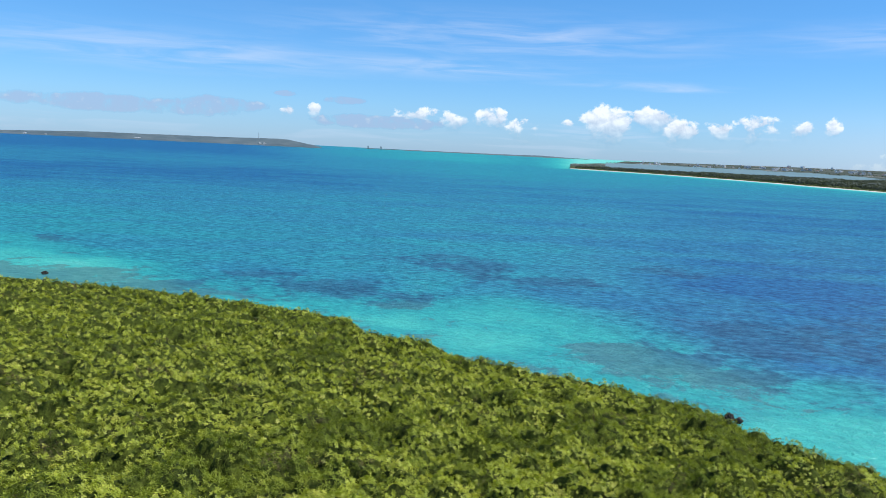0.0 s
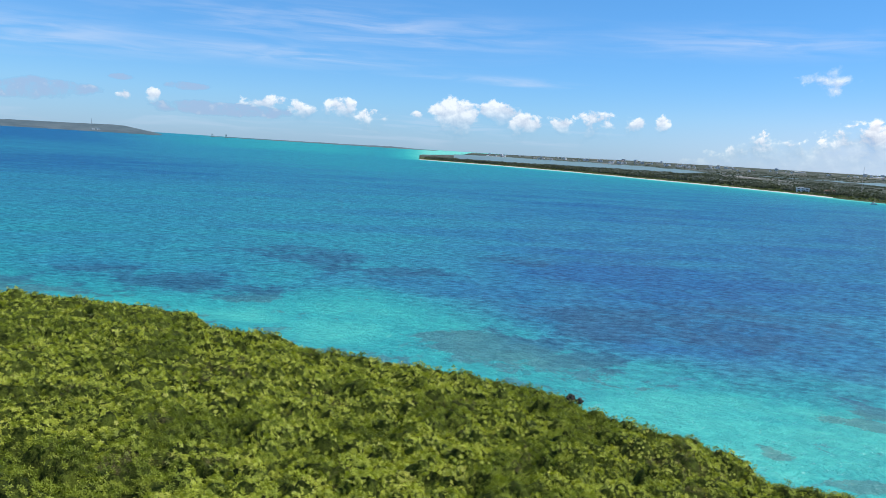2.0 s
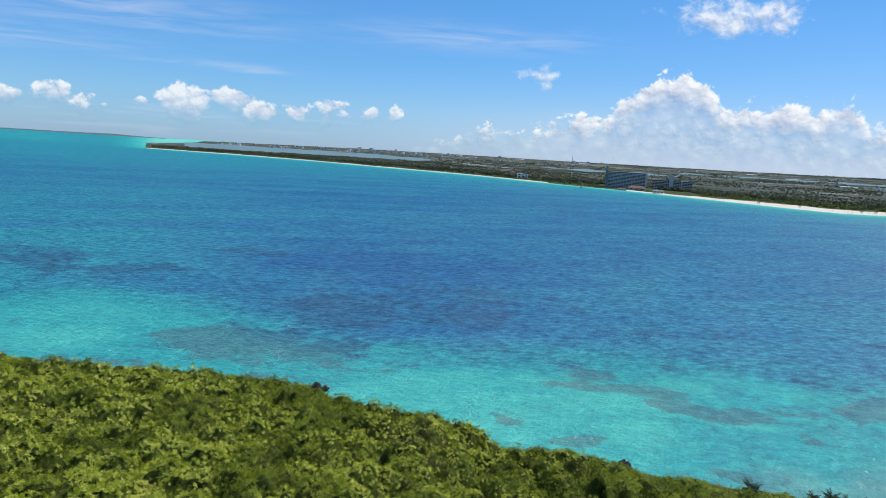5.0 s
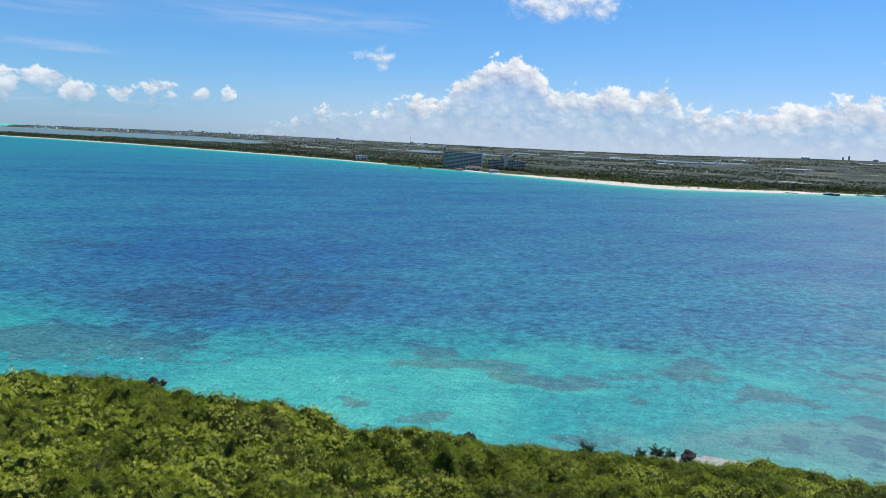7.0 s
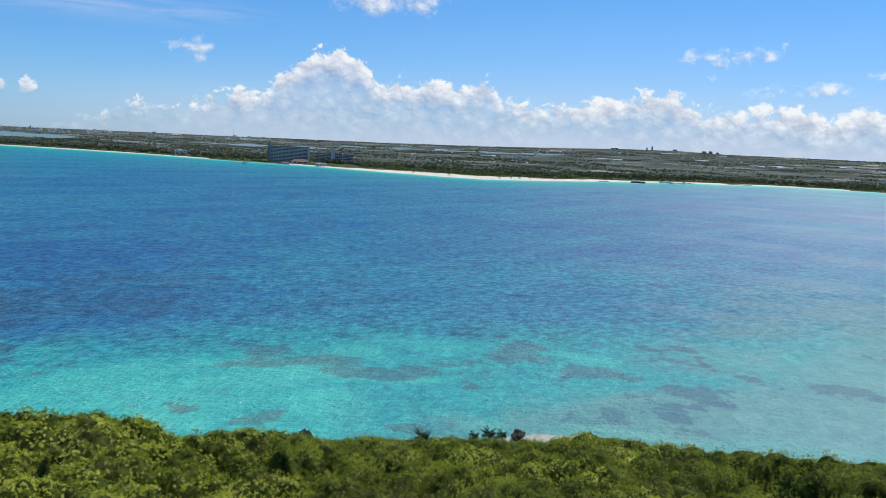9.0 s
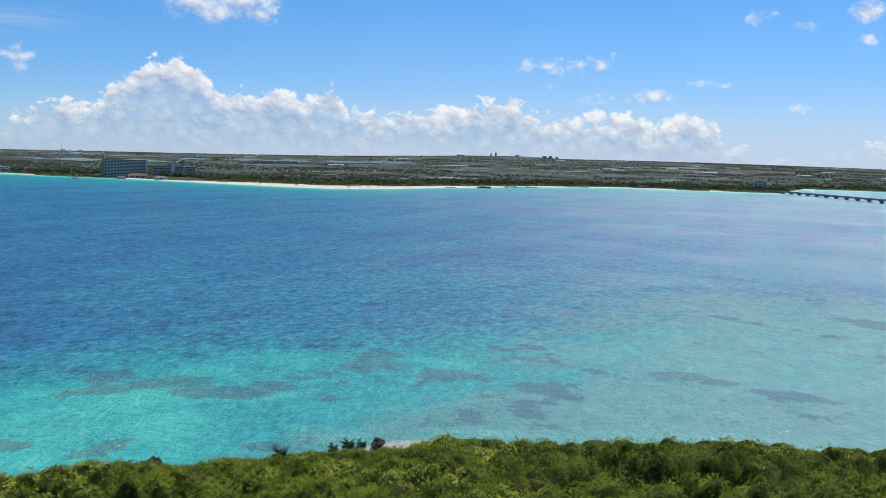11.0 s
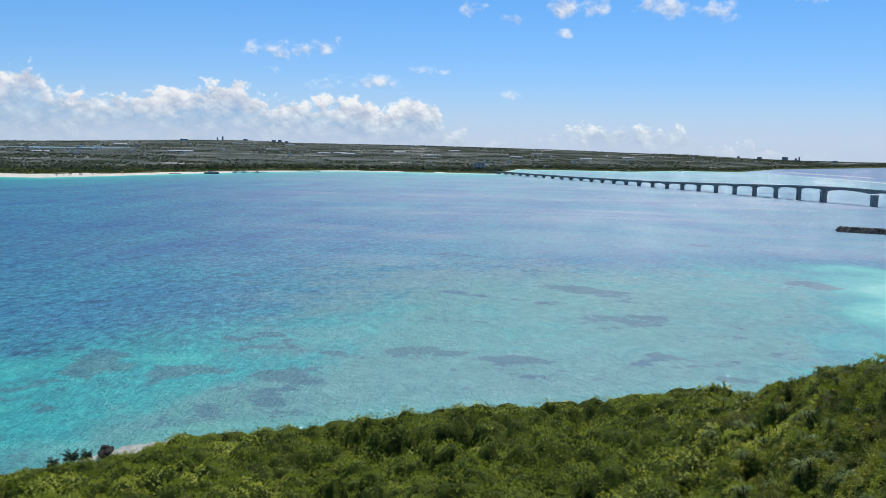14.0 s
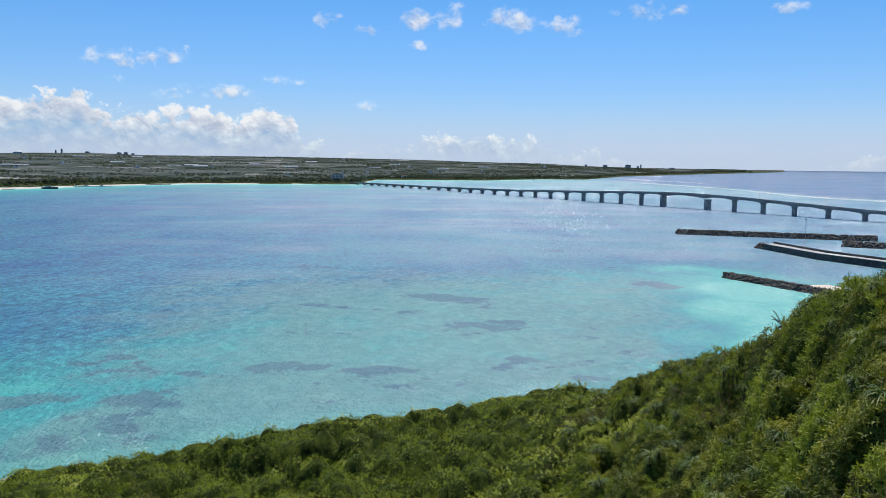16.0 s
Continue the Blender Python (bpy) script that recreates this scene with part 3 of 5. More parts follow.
def build_far_land():
    az = np.arange(8.6, 114.41, 0.2)
    s = np.linspace(0, 1, 150) ** 1.7
    A, S = np.meshgrid(az, s, indexing="ij")
    wob = 26.0 * (fbm(A * 0.8, 0 * A, 21.0) - 0.5) + 9.0 * (fbm(A * 5.0, 0 * A, 22.0, 3) - 0.5)
    shore = over(FAR_SHORE, A) + wob - 14
    D = shore + S * (4860.0 - shore)
    X, Y = D * np.sin(np.radians(A)), D * np.cos(np.radians(A))
    Z = far_height(A, D)
    u = D - shore
    beach = 24 + 34 * soft(A, 42, 48) * soft(A, 76, 62) + 22 * soft(A, 44, 51) * soft(A, 62, 56) + 10 * soft(A, 84, 78)
    gaps = np.where(((A > 36.0) & (A < 41.5)) | (A > 88) | ((A > 78.8) & (A < 81.0)), 0.15, 1.0)
    sand = soft(u, beach * 1.25, beach * 0.75) * gaps
    inland = soft(u, 120, 900)
    ob = sheet("far_ground", X, Y, Z, HAZED_FIELDS, (("sand", sand), ("inland", inland)), up=False)
    return tagged(ob, "low green farm coast with a white sand beach across the strait", "coast", kind="structure")


build_far_land()


def lagoon_span(az):
    """Near and far edge of the pale bay behind the spit."""
    wide = np.where(az > 43.0, 0.5, 1.0) * np.clip(fbm(az * 0.7, 0 * az, 31.0) * 2.4 - 0.35, 0.08, 1.0)
    wide = np.maximum(wide, 1.2 * soft(az, 24, 15)) * soft(az, 61.5, 59.0) * (1 - 0.9 * soft(az, 26, 29) * soft(az, 38, 35))
    mid = 3660 + 160 * (fbm(az * 0.25, 0 * az, 33.0) - 0.5) - 9.0 * (az - 30)
    wide = wide * (0.55 + 0.45 * soft(az, 30, 22))
    return mid - 380 * wide, mid + 460 * wide


def build_lagoon():
    az = np.arange(11.0, 61.0, 0.25)
    s = np.linspace(0, 1, 14)
    A, S = np.meshgrid(az, s, indexing="ij")
    d0, d1 = lagoon_span(A)
    D = d0 + S * (d1 - d0)
    X, Y = D * np.sin(np.radians(A)), D * np.cos(np.radians(A))
    Z = far_height(A, D) + 1.0
    ob = sheet("lagoon_water", X, Y, Z, LAGOON, up=False)
    return tagged(ob, "pale shallow bay behind the wooded spit", "water", kind="structure")


build_lagoon()


def build_low_island(name, table, base, d0, d1, label, mat):
    """A low island on the horizon, from the bearings and angles of its skyline."""
    lo, hi = table[0][0], table[-1][0]
    az = np.arange(lo, hi + 0.01, 0.12)
    s = np.array([0, 0.05, 0.2, 0.4, 0.6, 0.8, 1.0])
    A, S = np.meshgrid(az, s, indexing="ij")
    D = d0 + (d1 - d0) * S
    ztop = 50 + d1 * np.tan(np.radians(over(table, A) + 0.03 * (fbm(A * 2.2, 0 * A, 41.0) - 0.5)))
    zlow = np.minimum(sea_level(d0) - 1, ztop)
    Z = zlow + (ztop - zlow) * np.where(S < 0.01, 0, soft(S, -0.25, 0.85)) * (1 - 0.15 * (fbm(A * 1.5, S * 3, 44.0) - 0.5) * (S < 0.95))
    X, Y = D * np.sin(np.radians(A)), D * np.cos(np.radians(A))
    ob = sheet(name, X, Y, Z, mat, (("sand", soft(S, 0.07, 0.0) * 0.9 * (fbm(A * 1.1, 0 * A, 46.0) > 0.72)), ("inland", 0.5 + 0 * A)), up=False)
    return tagged(ob, label, "island", kind="structure")


ISLE_SKY = [(-33, -0.26), (-28.5, -0.2), (-25.7, -0.1), (-23.1, -0.03), (-18.9, 0.0), (-15.3, 0.04), (-13, 0.08), (-11.1, 0.09), (-10.5, -0.03), (-9.6, -0.18), (-8.6, -0.36)]
STRIP_SKY = [(-9.4, -0.34), (-6, -0.24), (-1, -0.22), (4, -0.20), (6.5, -0.16), (8.5, -0.22), (10.5, -0.25), (12.5, -0.3)]
build_low_island("island_ground", ISLE_SKY, -0.4, 4480, 4780, "long low grey-green island on the horizon", HAZED_SCRUB)
build_low_island("strip_ground", STRIP_SKY, -0.3, 4790, 4900, "thin dark strip of distant land on the horizon", HAZED_SCRUB)


# ---- clouds: a ring of sky behind everything ----
PUFFS = [(-11.4, 2.34, 0.6, 0.4), (-9.4, 2.54, 0.5, 0.5), (-5.5, 1.98, 0.5, 0.3), (-2.6, 2.6, 1.5, 0.65), (0.2, 2.3, 1.0, 0.6), (3.1, 2.6, 1.4, 0.7), (5.1, 2.1, 1.5, 0.7), (8.1, 2.4, 0.6, 0.4), (10.7, 2.7, 1.8, 1.15), (14.1, 3.1, 1.4, 0.8), (15.6, 2.3, 1.3, 0.7), (18.5, 2.4, 1.1, 0.55), (20.6, 2.7, 1.6, 0.8), (23.3, 2.65, 0.9, 0.6), (25.1, 2.7, 0.6, 0.65)]
HIGH = [(47.5, 10.3, 3.6, 1.2), (35.1, 5.99, 1.2, 0.8), (71.2, 6.9, 2.6, 0.7), (70.3, 5.7, 0.9, 0.3), (76.2, 5.0, 1.9, 0.42), (72.8, 4.67, 0.9, 0.36), (80.6, 5.82, 1.1, 0.34), (86.0, 4.25, 0.75, 0.34), (83.4, 9.91, 1.0, 0.6), (86.2, 9.36, 1.4, 0.36), (89.8, 10.16, 1.0, 0.56), (92.1, 10.4, 1.04, 0.8), (96.0, 10.1, 1.92, 0.72), (100.1, 9.8, 1.28, 0.64), (105.3, 10.6, 2.0, 0.56), (114.3, 10.4, 1.2, 0.36), (90.0, 8.41, 0.64, 0.32), (119.2, 8.33, 1.2, 0.4)]
BANK_TOP = [(27.5, 0.8), (29.1, 1.8), (31, 2.7), (32.5, 2.9), (34.1, 2.6), (36.3, 3.4), (38.1, 3.75), (39.3, 3.6), (40.6, 4.9), (42.9, 6.3), (45, 6.5), (46.2, 5.9), (47.3, 4.4), (50.9, 4.6), (53.1, 4.3), (54.9, 5.1), (56.1, 4.05), (57.7, 3.45), (60.4, 3.65), (62.7, 3.6), (65.3, 4.1), (67.5, 4.45), (68.5, 3.5), (71.5, 3.5), (75.6, 3.45), (77, 2.8), (79.2, 3.65), (80.9, 3.5), (82.1, 2.1), (83.9, 1.6), (88.4, 2.15), (90.9, 2.4), (93.6, 2.85), (95.4, 2.4), (97.7, 2.7), (99, 2.1), (100.1, 1.4), (107.7, 0.9), (112, 0.3)]
GREY = [(-21.5, 2.15, 8.0, 0.6), (-15.5, 2.5, 3.0, 0.55), (-11.4, 3.5, 0.8, 0.22), (-7.4, 3.25, 1.4, 0.28), (-5.0, 1.9, 5.0, 0.5)]
WISPS = [(11.7, 5.15, 5.6, 0.22), (15.8, 4.95, 2.4, 0.2), (-18.9, 5.8, 12, 1.0), (3.8, 8.0, 12, 1.2), (-1.1, 5.9, 8, 0.7), (30.5, 8.2, 8, 0.8), (14, 1.8, 13, 0.6)]


def mat_cloud():
    n = Nodes("cloud_vapour")
    p = n.scaled(n.place(), (0.001, 0.001, 0.0012))
    big = n.noise(p, 4.0, 6, 0.6, 0.2)
    fine = n.noise(p, 21.0, 6, 0.6)
    lift = n.noise(n.node("ShaderNodeVectorMath", {0: p, 1: (0.006, -0.004, 0.022)}, operation="ADD").outputs[0], 4.0, 6, 0.6, 0.2)
    puff = n.node("ShaderNodeTexVoronoi", {"Vector": n.node("ShaderNodeVectorMath", {0: p, 1: n.node("ShaderNodeVectorMath", {0: n.node("ShaderNodeTexNoise", {"Vector": p, "Scale": 14.0, "Detail": 4.0}).outputs["Color"], 1: (0.05, 0.05, 0.05)}, operation="MULTIPLY").outputs[0]}, operation="ADD").outputs[0], "Scale": 13.0, "Smoothness": 0.3}, feature="SMOOTH_F1").outputs["Distance"]
    lobe = n.math("SUBTRACT", 0.45, puff)
    curl = n.noise(p, 11.0, 6, 0.62, 0.3)
    edge = n.math("ADD", n.math("ADD", n.attr("cover"), n.math("MULTIPLY", lobe, 0.22)), n.math("ADD", n.math("MULTIPLY", n.math("SUBTRACT", big, 0.5), 1.7), n.math("MULTIPLY", n.math("SUBTRACT", curl, 0.5), 1.5)))
    dense = n.math("MULTIPLY", n.smooth(edge, 0.0, n.attr("blur")), n.attr("body"))
    streak = n.noise(n.node("ShaderNodeVectorMath", {0: p, 1: (0.8, 0.8, 7.0)}, operation="MULTIPLY").outputs[0], 2.2, 5, 0.55, 0.8)
    thin = n.math("MULTIPLY", n.attr("wisp"), n.smooth(streak, 0.28, 0.80))
    veil = n.math("MULTIPLY", n.attr("haze"), n.linear(big, 0.2, 0.8, 0.95, 1.05))
    cover = n.math("MAXIMUM", dense, n.math("MAXIMUM", thin, veil), clamp=True)
    shade = n.noise(n.node("ShaderNodeVectorMath", {0: p, 1: (0.004, -0.003, 0.014)}, operation="ADD").outputs[0], 11.0, 6, 0.62, 0.3)
    relief = n.math("ADD", n.math("MULTIPLY", n.math("SUBTRACT", big, lift), 2.2), n.math("MULTIPLY", n.math("SUBTRACT", curl, shade), 1.2))
    tone = n.math("ADD", n.math("ADD", n.math("ADD", n.attr("lit"), n.math("MULTIPLY", lobe, 0.7)), relief), n.math("MULTIPLY", n.math("SUBTRACT", fine, 0.5), 0.2))
    col = n.ramp(tone, (0.0, (0.36, 0.46, 0.68)), (0.35, (0.56, 0.61, 0.73)), (0.7, (0.76, 0.80, 0.88)), (1.0, (0.98, 0.99, 1.0)))
    veiled = n.math("DIVIDE", dense, n.math("MAXIMUM", cover, 0.02), clamp=True)
    col = n.mix(veiled, (0.64, 0.72, 0.89), col)
    glow = n.node("ShaderNodeEmission", {"Color": col, "Strength": 0.93})
    clear = n.node("ShaderNodeBsdfTransparent")
    mixed = n.node("ShaderNodeMixShader", {0: cover, 1: clear.outputs[0], 2: glow.outputs[0]})
    n.t.links.new(mixed.outputs[0], n.out.inputs[0])
    return n.mat


def build_clouds():
    az = np.concatenate([np.arange(-36.0, 126.0, 0.2), np.arange(126.0, 324.1, 1.5)])
    el = np.concatenate([np.arange(-0.6, 7.6, 0.12), np.arange(7.6, 14.0, 0.2)])
    A, E = np.meshgrid(az, el, indexing="ij")
    r = 4980.0
    X = r * np.cos(np.radians(E)) * np.sin(np.radians(A))
    Y = r * np.cos(np.radians(E)) * np.cos(np.radians(A))
    Z = r * np.sin(np.radians(E)) + 25
    cover = np.full_like(A, -1.5)
    lit = np.full_like(A, 0.5)
    blur = np.full_like(A, 0.35)
    body = np.full_like(A, 0.9)
    for rows, kind in ((PUFFS, 0), (HIGH, 1), (GREY, 2)):
        for a, e, wa, we in rows:
            low = np.where(E < e, (2.2, 1.5, 1.1)[kind], (1.1, 1.35, 1.1)[kind])
            q = 1.0 - ((A - a) / (wa * (1.15, 1.5, 1.15)[kind])) ** 2 - ((E - e) / (we * low)) ** 2
            c = np.clip(q * (0.52, 0.56, 1.10)[kind] - 0.10, -1.5, 0.5)
            here = c > cover
            rel = np.clip((E - e) / we, -2, 1)
            lit = np.where(here, (0.74 + 0.34 * rel, 0.80 + 0.20 * rel, -0.15 + 0 * rel)[kind], lit)
            blur = np.where(here, (0.30 + 0.35 * soft(rel, 0.1, -0.9), 0.85 + 0 * rel, 0.55 + 0 * rel)[kind], blur)
            body = np.where(here, (0.80 - 0.60 * soft(rel, 0.4, -1.5), 0.82 + 0 * rel, 0.62 + 0 * rel)[kind], body)
            cover = np.maximum(cover, c)
    top = over(BANK_TOP, A) + 0.35 * (fbm(A * 0.9, 0 * A, 62.0, 3) - 0.5) + 0.32 * soft(A, 44, 50) * soft(A, 86, 78)
    away = soft(A, 112, 126) * soft(A, 322, 312)
    top = np.where(A > 112, 0.3 + away * (1.0 + 4.0 * fbm(A * 0.12, 0 * A, 60.0)), top)
    top = np.where(A < 27.5, 0.8 - 3 * soft(A, 27, 20), top)
    c = np.clip((top - E) * 0.55, -1.5, 0.75)
    c = c - 0.25 * soft(A, 82, 84) * soft(A, 126, 116) - 0.22 * soft(A, 41, 36)
    here = c > cover
    down = top - E
    lit = np.where(here, np.clip(1.0 - 0.34 * down, 0.34, 1.0), lit)
    blur = np.where(here, 0.28 + 0.6 * soft(down, 0.3, 2.0), blur)
    body = np.where(here, (0.95 - 0.38 * soft(down, 0.4, 2.8)) * soft(E, -0.6, 2.6), body)
    cover = np.maximum(cover, c)
    wisp = np.zeros_like(A)
    for a, e, wa, we in WISPS:
        wisp = np.maximum(wisp, 0.5 * np.exp(-0.9 * ((A - a) / wa) ** 2 - 0.9 * ((E - e) / we) ** 2))
    wisp = np.maximum(wisp, 0.30 * np.exp(-((E - 1.0) / 1.2) ** 2))
    haze = (0.12 + 0.44 * soft(A, 14, 44)) * np.exp(-((np.clip(E - 0.9, 0, None) / 3.0) ** 2)) + 0.19 * soft(A, 26, 70) * soft(E, 13.5, 3)
    haze = np.maximum(haze, 0.62 * soft(down, -0.2, 1.8) * soft(A, 27, 36) * soft(A, 112, 100) * (0.6 + 0.4 * soft(E, 0.0, 1.6)))
    fade = soft(E, 13.8, 12.0)
    cover, wisp = cover * fade - 1.5 * (1 - fade), wisp * fade
    ob = sheet("backdrop", X, Y, Z, mat_cloud(), (("cover", cover), ("lit", lit), ("wisp", wisp), ("body", body), ("blur", blur), ("haze", haze)))
    return tagged(ob, "blue sky with white cumulus along the horizon and thin high wisps", "sky", kind="structure")


build_clouds()


# ---- the wooded slope below the deck ----
def canopy_base(az, d):
    """The mean top of the wood: from under the deck down to the shore edge."""
    rd = rim_distance(az)
    z0, z1 = over(FOOT_TOP, az), over(RIM_TOP, az)
    t = np.clip(d / rd, 0, 1.3)
    sag = -2.6 * np.sin(np.pi * np.clip(t, 0, 1)) * soft(az, 115, 100)
    roll = 3.0 * (fbm(d * np.sin(np.radians(az)) / 26.0 + 40, d * np.cos(np.radians(az)) / 26.0, 71.0, 3) - 0.5) * soft(t, 1.0, 0.75)
    return z0 + (z1 - z0) * t + sag + roll


def domes(x, y, cell, radius, height, seed):
    """Rounded crowns standing on a jittered grid."""
    xi, yi = np.floor(x / cell), np.floor(y / cell)
    best = np.zeros_like(x)
    for i in (-1, 0, 1):
        for j in (-1, 0, 1):
            cx, cy = xi + i, yi + j
            px = (cx + lattice(cx, cy, seed)) * cell
            py = (cy + lattice(cx, cy, seed + 1.3)) * cell
            h = height * (0.20 + 1.05 * lattice(cx, cy, seed + 2.1))
            q = ((x - px) ** 2 + (y - py) ** 2) / radius ** 2
            best = np.maximum(best, h * np.sqrt(np.clip(1 - q, 0, 1)))
    return best


def canopy_top(az, d):
    x, y = d * np.sin(np.radians(az)), d * np.cos(np.radians(az))
    mid = soft(az, 20, 36) * soft(az, 108, 98)
    lumps = domes(x, y, 4.0, 2.7, 2.7, 5.0) * (1 - 0.15 * mid - 0.35 * soft(az, 18, 0)) + domes(x, y, 1.7, 1.05, 1.2, 9.0)
    east = soft(az, 42, 66)
    bushes = domes(x, y, 3.2, 1.95, 2.3, 6.0) + domes(x, y, 1.2, 0.7, 0.5, 10.0) + 0.35
    lumps = lumps * (1 - east) + bushes * east
    rd = rim_distance(az)
    wind = soft(d, rd + 0.5, rd - 9.0)
    gaps = 0.60 - 0.05 * east
    pits = 2.6 * soft(fbm(x / 5.0, y / 5.0, 77.0, 3), gaps, gaps + 0.09)
    return canopy_base(az, d) - 1.28 + 0.30 * mid + lumps * (0.35 + 0.65 * wind) - pits * wind


def build_hill():
    az = np.concatenate([np.arange(-48.0, 132.0, 1.0), np.arange(132.0, 312.1, 6.0)])
    t = np.array([0.0, 0.08, 0.16, 0.25, 0.35, 0.45, 0.55, 0.65, 0.75, 0.83, 0.9, 0.95, 0.985, 1.01, 1.04, 1.08])
    A, T = np.meshgrid(az, t, indexing="ij")
    rd = rim_distance(A)
    D = rd * T
    Z = canopy_base(A, np.minimum(D, rd)) - 5.0
    steep = soft(A, 98, 106)
    shore_z = (1 - steep) * (1.0 - 26 * np.clip(T - 1.0, 0, 1)) + steep * (canopy_base(A, rd) - 5.0 - 300 * np.clip(T - 1, 0, 1))
    Z = np.where(T > 0.985, np.minimum(Z, shore_z), np.maximum(Z, 0.6))
    X, Y = D * np.sin(np.radians(A)), D * np.cos(np.radians(A))
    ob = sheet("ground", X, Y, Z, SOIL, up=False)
    return tagged(ob, "dark soil of the steep coastal hillside", "hillside", kind="structure")


build_hill()


# fill sheet below the leaves; its dark colour stands in for shade
def build_gap_shade():
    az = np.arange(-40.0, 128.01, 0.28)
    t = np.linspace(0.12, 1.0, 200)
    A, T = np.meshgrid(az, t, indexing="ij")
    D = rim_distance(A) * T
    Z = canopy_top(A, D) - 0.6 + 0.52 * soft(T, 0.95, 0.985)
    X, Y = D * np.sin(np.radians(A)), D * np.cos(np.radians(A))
    ob = sheet("gap_shade_foliage", X, Y, Z, GAP_SHADE, up=False)
    return tagged(ob, "inner foliage sheet under the leaves, painted dark as gap shade", "thicket", kind="stuff")


build_gap_shade()


def leaf_cloud(name, P, N, size, slim, lift, seed, mat, label, category):
    """One mesh of many pointed, slightly folded leaves at the points P."""
    r = rng_of(seed)
    n = len(P)
    nrm = N * 0.6 + r.normal(size=(n, 3)) * 0.45 + np.array([0.12, 0, 0.42])
    nrm /= np.linalg.norm(nrm, axis=1, keepdims=True)
    way = r.normal(size=(n, 3)) + np.array([0, 0, lift])
    way -= nrm * (way * nrm).sum(1, keepdims=True)
    way /= np.linalg.norm(way, axis=1, keepdims=True) + 1e-9
    return leaves(name, P, nrm, way, size * r.uniform(0.65, 1.35, n), slim, mat, label, category)


def leaves(name, P, nrm, way, size, slim, mat, label, category):
    n = len(P)
    side = np.cross(nrm, way)
    L = size[:, None]
    W = L * slim
    droop = nrm * L * 0.16
    base = P - way * L * 0.5 - droop
    tip = P + way * L * 0.5 - droop
    a = P + side * W * 0.5
    b = P - side * W * 0.5
    V = np.stack([base, a, tip, b], 1).reshape(-1, 3)
    F = np.arange(4 * n).reshape(-1, 4)
    ob = new(name, mesh_of(name, V, F, mat))
    return tagged(ob, label, category, kind="stuff")


def rosettes(name, P, N, size, slim, lift, seed, mat, label, per=7):
    """Shoots of a shrub: at each point a whorl of leaves that spreads from the shoot's tip."""
    r = rng_of(seed)
    n = len(P)
    axis = N * 0.9 + r.normal(size=(n, 3)) * 0.28 + np.array([0.05, 0, 0.45])
    axis /= np.linalg.norm(axis, axis=1, keepdims=True)
    ref = np.cross(axis, np.array([0.31, 0.77, 0.12]))
    ref /= np.linalg.norm(ref, axis=1, keepdims=True)
    ref2 = np.cross(axis, ref)
    turn = (np.arange(per) * 2.399)[None, :] + r.uniform(0, 6.28, (n, 1))
    climb = np.linspace(-0.15, 1.1, per)[None, :] * lift + r.normal(0, 0.15, (n, per))
    out = ref[:, None] * np.cos(turn)[..., None] + ref2[:, None] * np.sin(turn)[..., None]
    way = out + axis[:, None] * climb[..., None]
    way /= np.linalg.norm(way, axis=2, keepdims=True)
    nrm = axis[:, None] - way * (axis[:, None] * way).sum(2, keepdims=True)
    nrm /= np.linalg.norm(nrm, axis=2, keepdims=True) + 1e-9
    L = (size * r.uniform(0.75, 1.3, n))[:, None] * r.uniform(0.8, 1.15, (n, per))
    Q = P[:, None] + way * (L * 0.5)[..., None] + axis[:, None] * (L * np.linspace(-0.25, 0.35, per)[None, :])[..., None]
    return leaves(name, Q.reshape(-1, 3), nrm.reshape(-1, 3), way.reshape(-1, 3), L.ravel(), slim, mat, label, "shrubs")


# bearing and distance from which the leaves of the wood are drawn out
NEAR_EDGE = [(-34, 46), (20, 50), (40, 66), (85, 66), (100, 42), (108, 25), (126, 24)]


def scatter_canopy(count, seed, a0, a1):
    """Points on the canopy, as many to each step of bearing and of the sight angle."""
    r = rng_of(seed)
    w = np.array([1.25, 1.05, 2.3]) * np.array([20 - a0, 80, a1 - 100])
    zone = r.choice(3, count, p=w / w.sum())
    az = np.array([a0, 20, 100])[zone] + np.array([20 - a0, 80, a1 - 100])[zone] * r.uniform(0, 1, count)
    rd = rim_distance(az)
    lo = np.log(np.minimum(over(NEAR_EDGE, az), rd * 0.8))
    d = np.exp(lo + (np.log(rd * 0.9965) - lo) * r.uniform(0, 1, count) ** 0.85)
    z = canopy_top(az, d)
    e = 0.35
    x, y = d * np.sin(np.radians(az)), d * np.cos(np.radians(az))

    def top(xx, yy):
        return canopy_top(np.degrees(np.arctan2(xx, yy)), np.hypot(xx, yy))

    gx, gy = (top(x + e, y) - z) / e, (top(x, y + e) - z) / e
    N = np.stack([-np.clip(gx, -2.5, 2.5), -np.clip(gy, -2.5, 2.5), np.ones_like(gx)], 1)
    N /= np.linalg.norm(N, axis=1, keepdims=True)
    P = np.stack([x, y, z], 1) + N * r.normal(-0.05, 0.14, count)[:, None]
    return P, N, az, d


SHOOTS = 150000


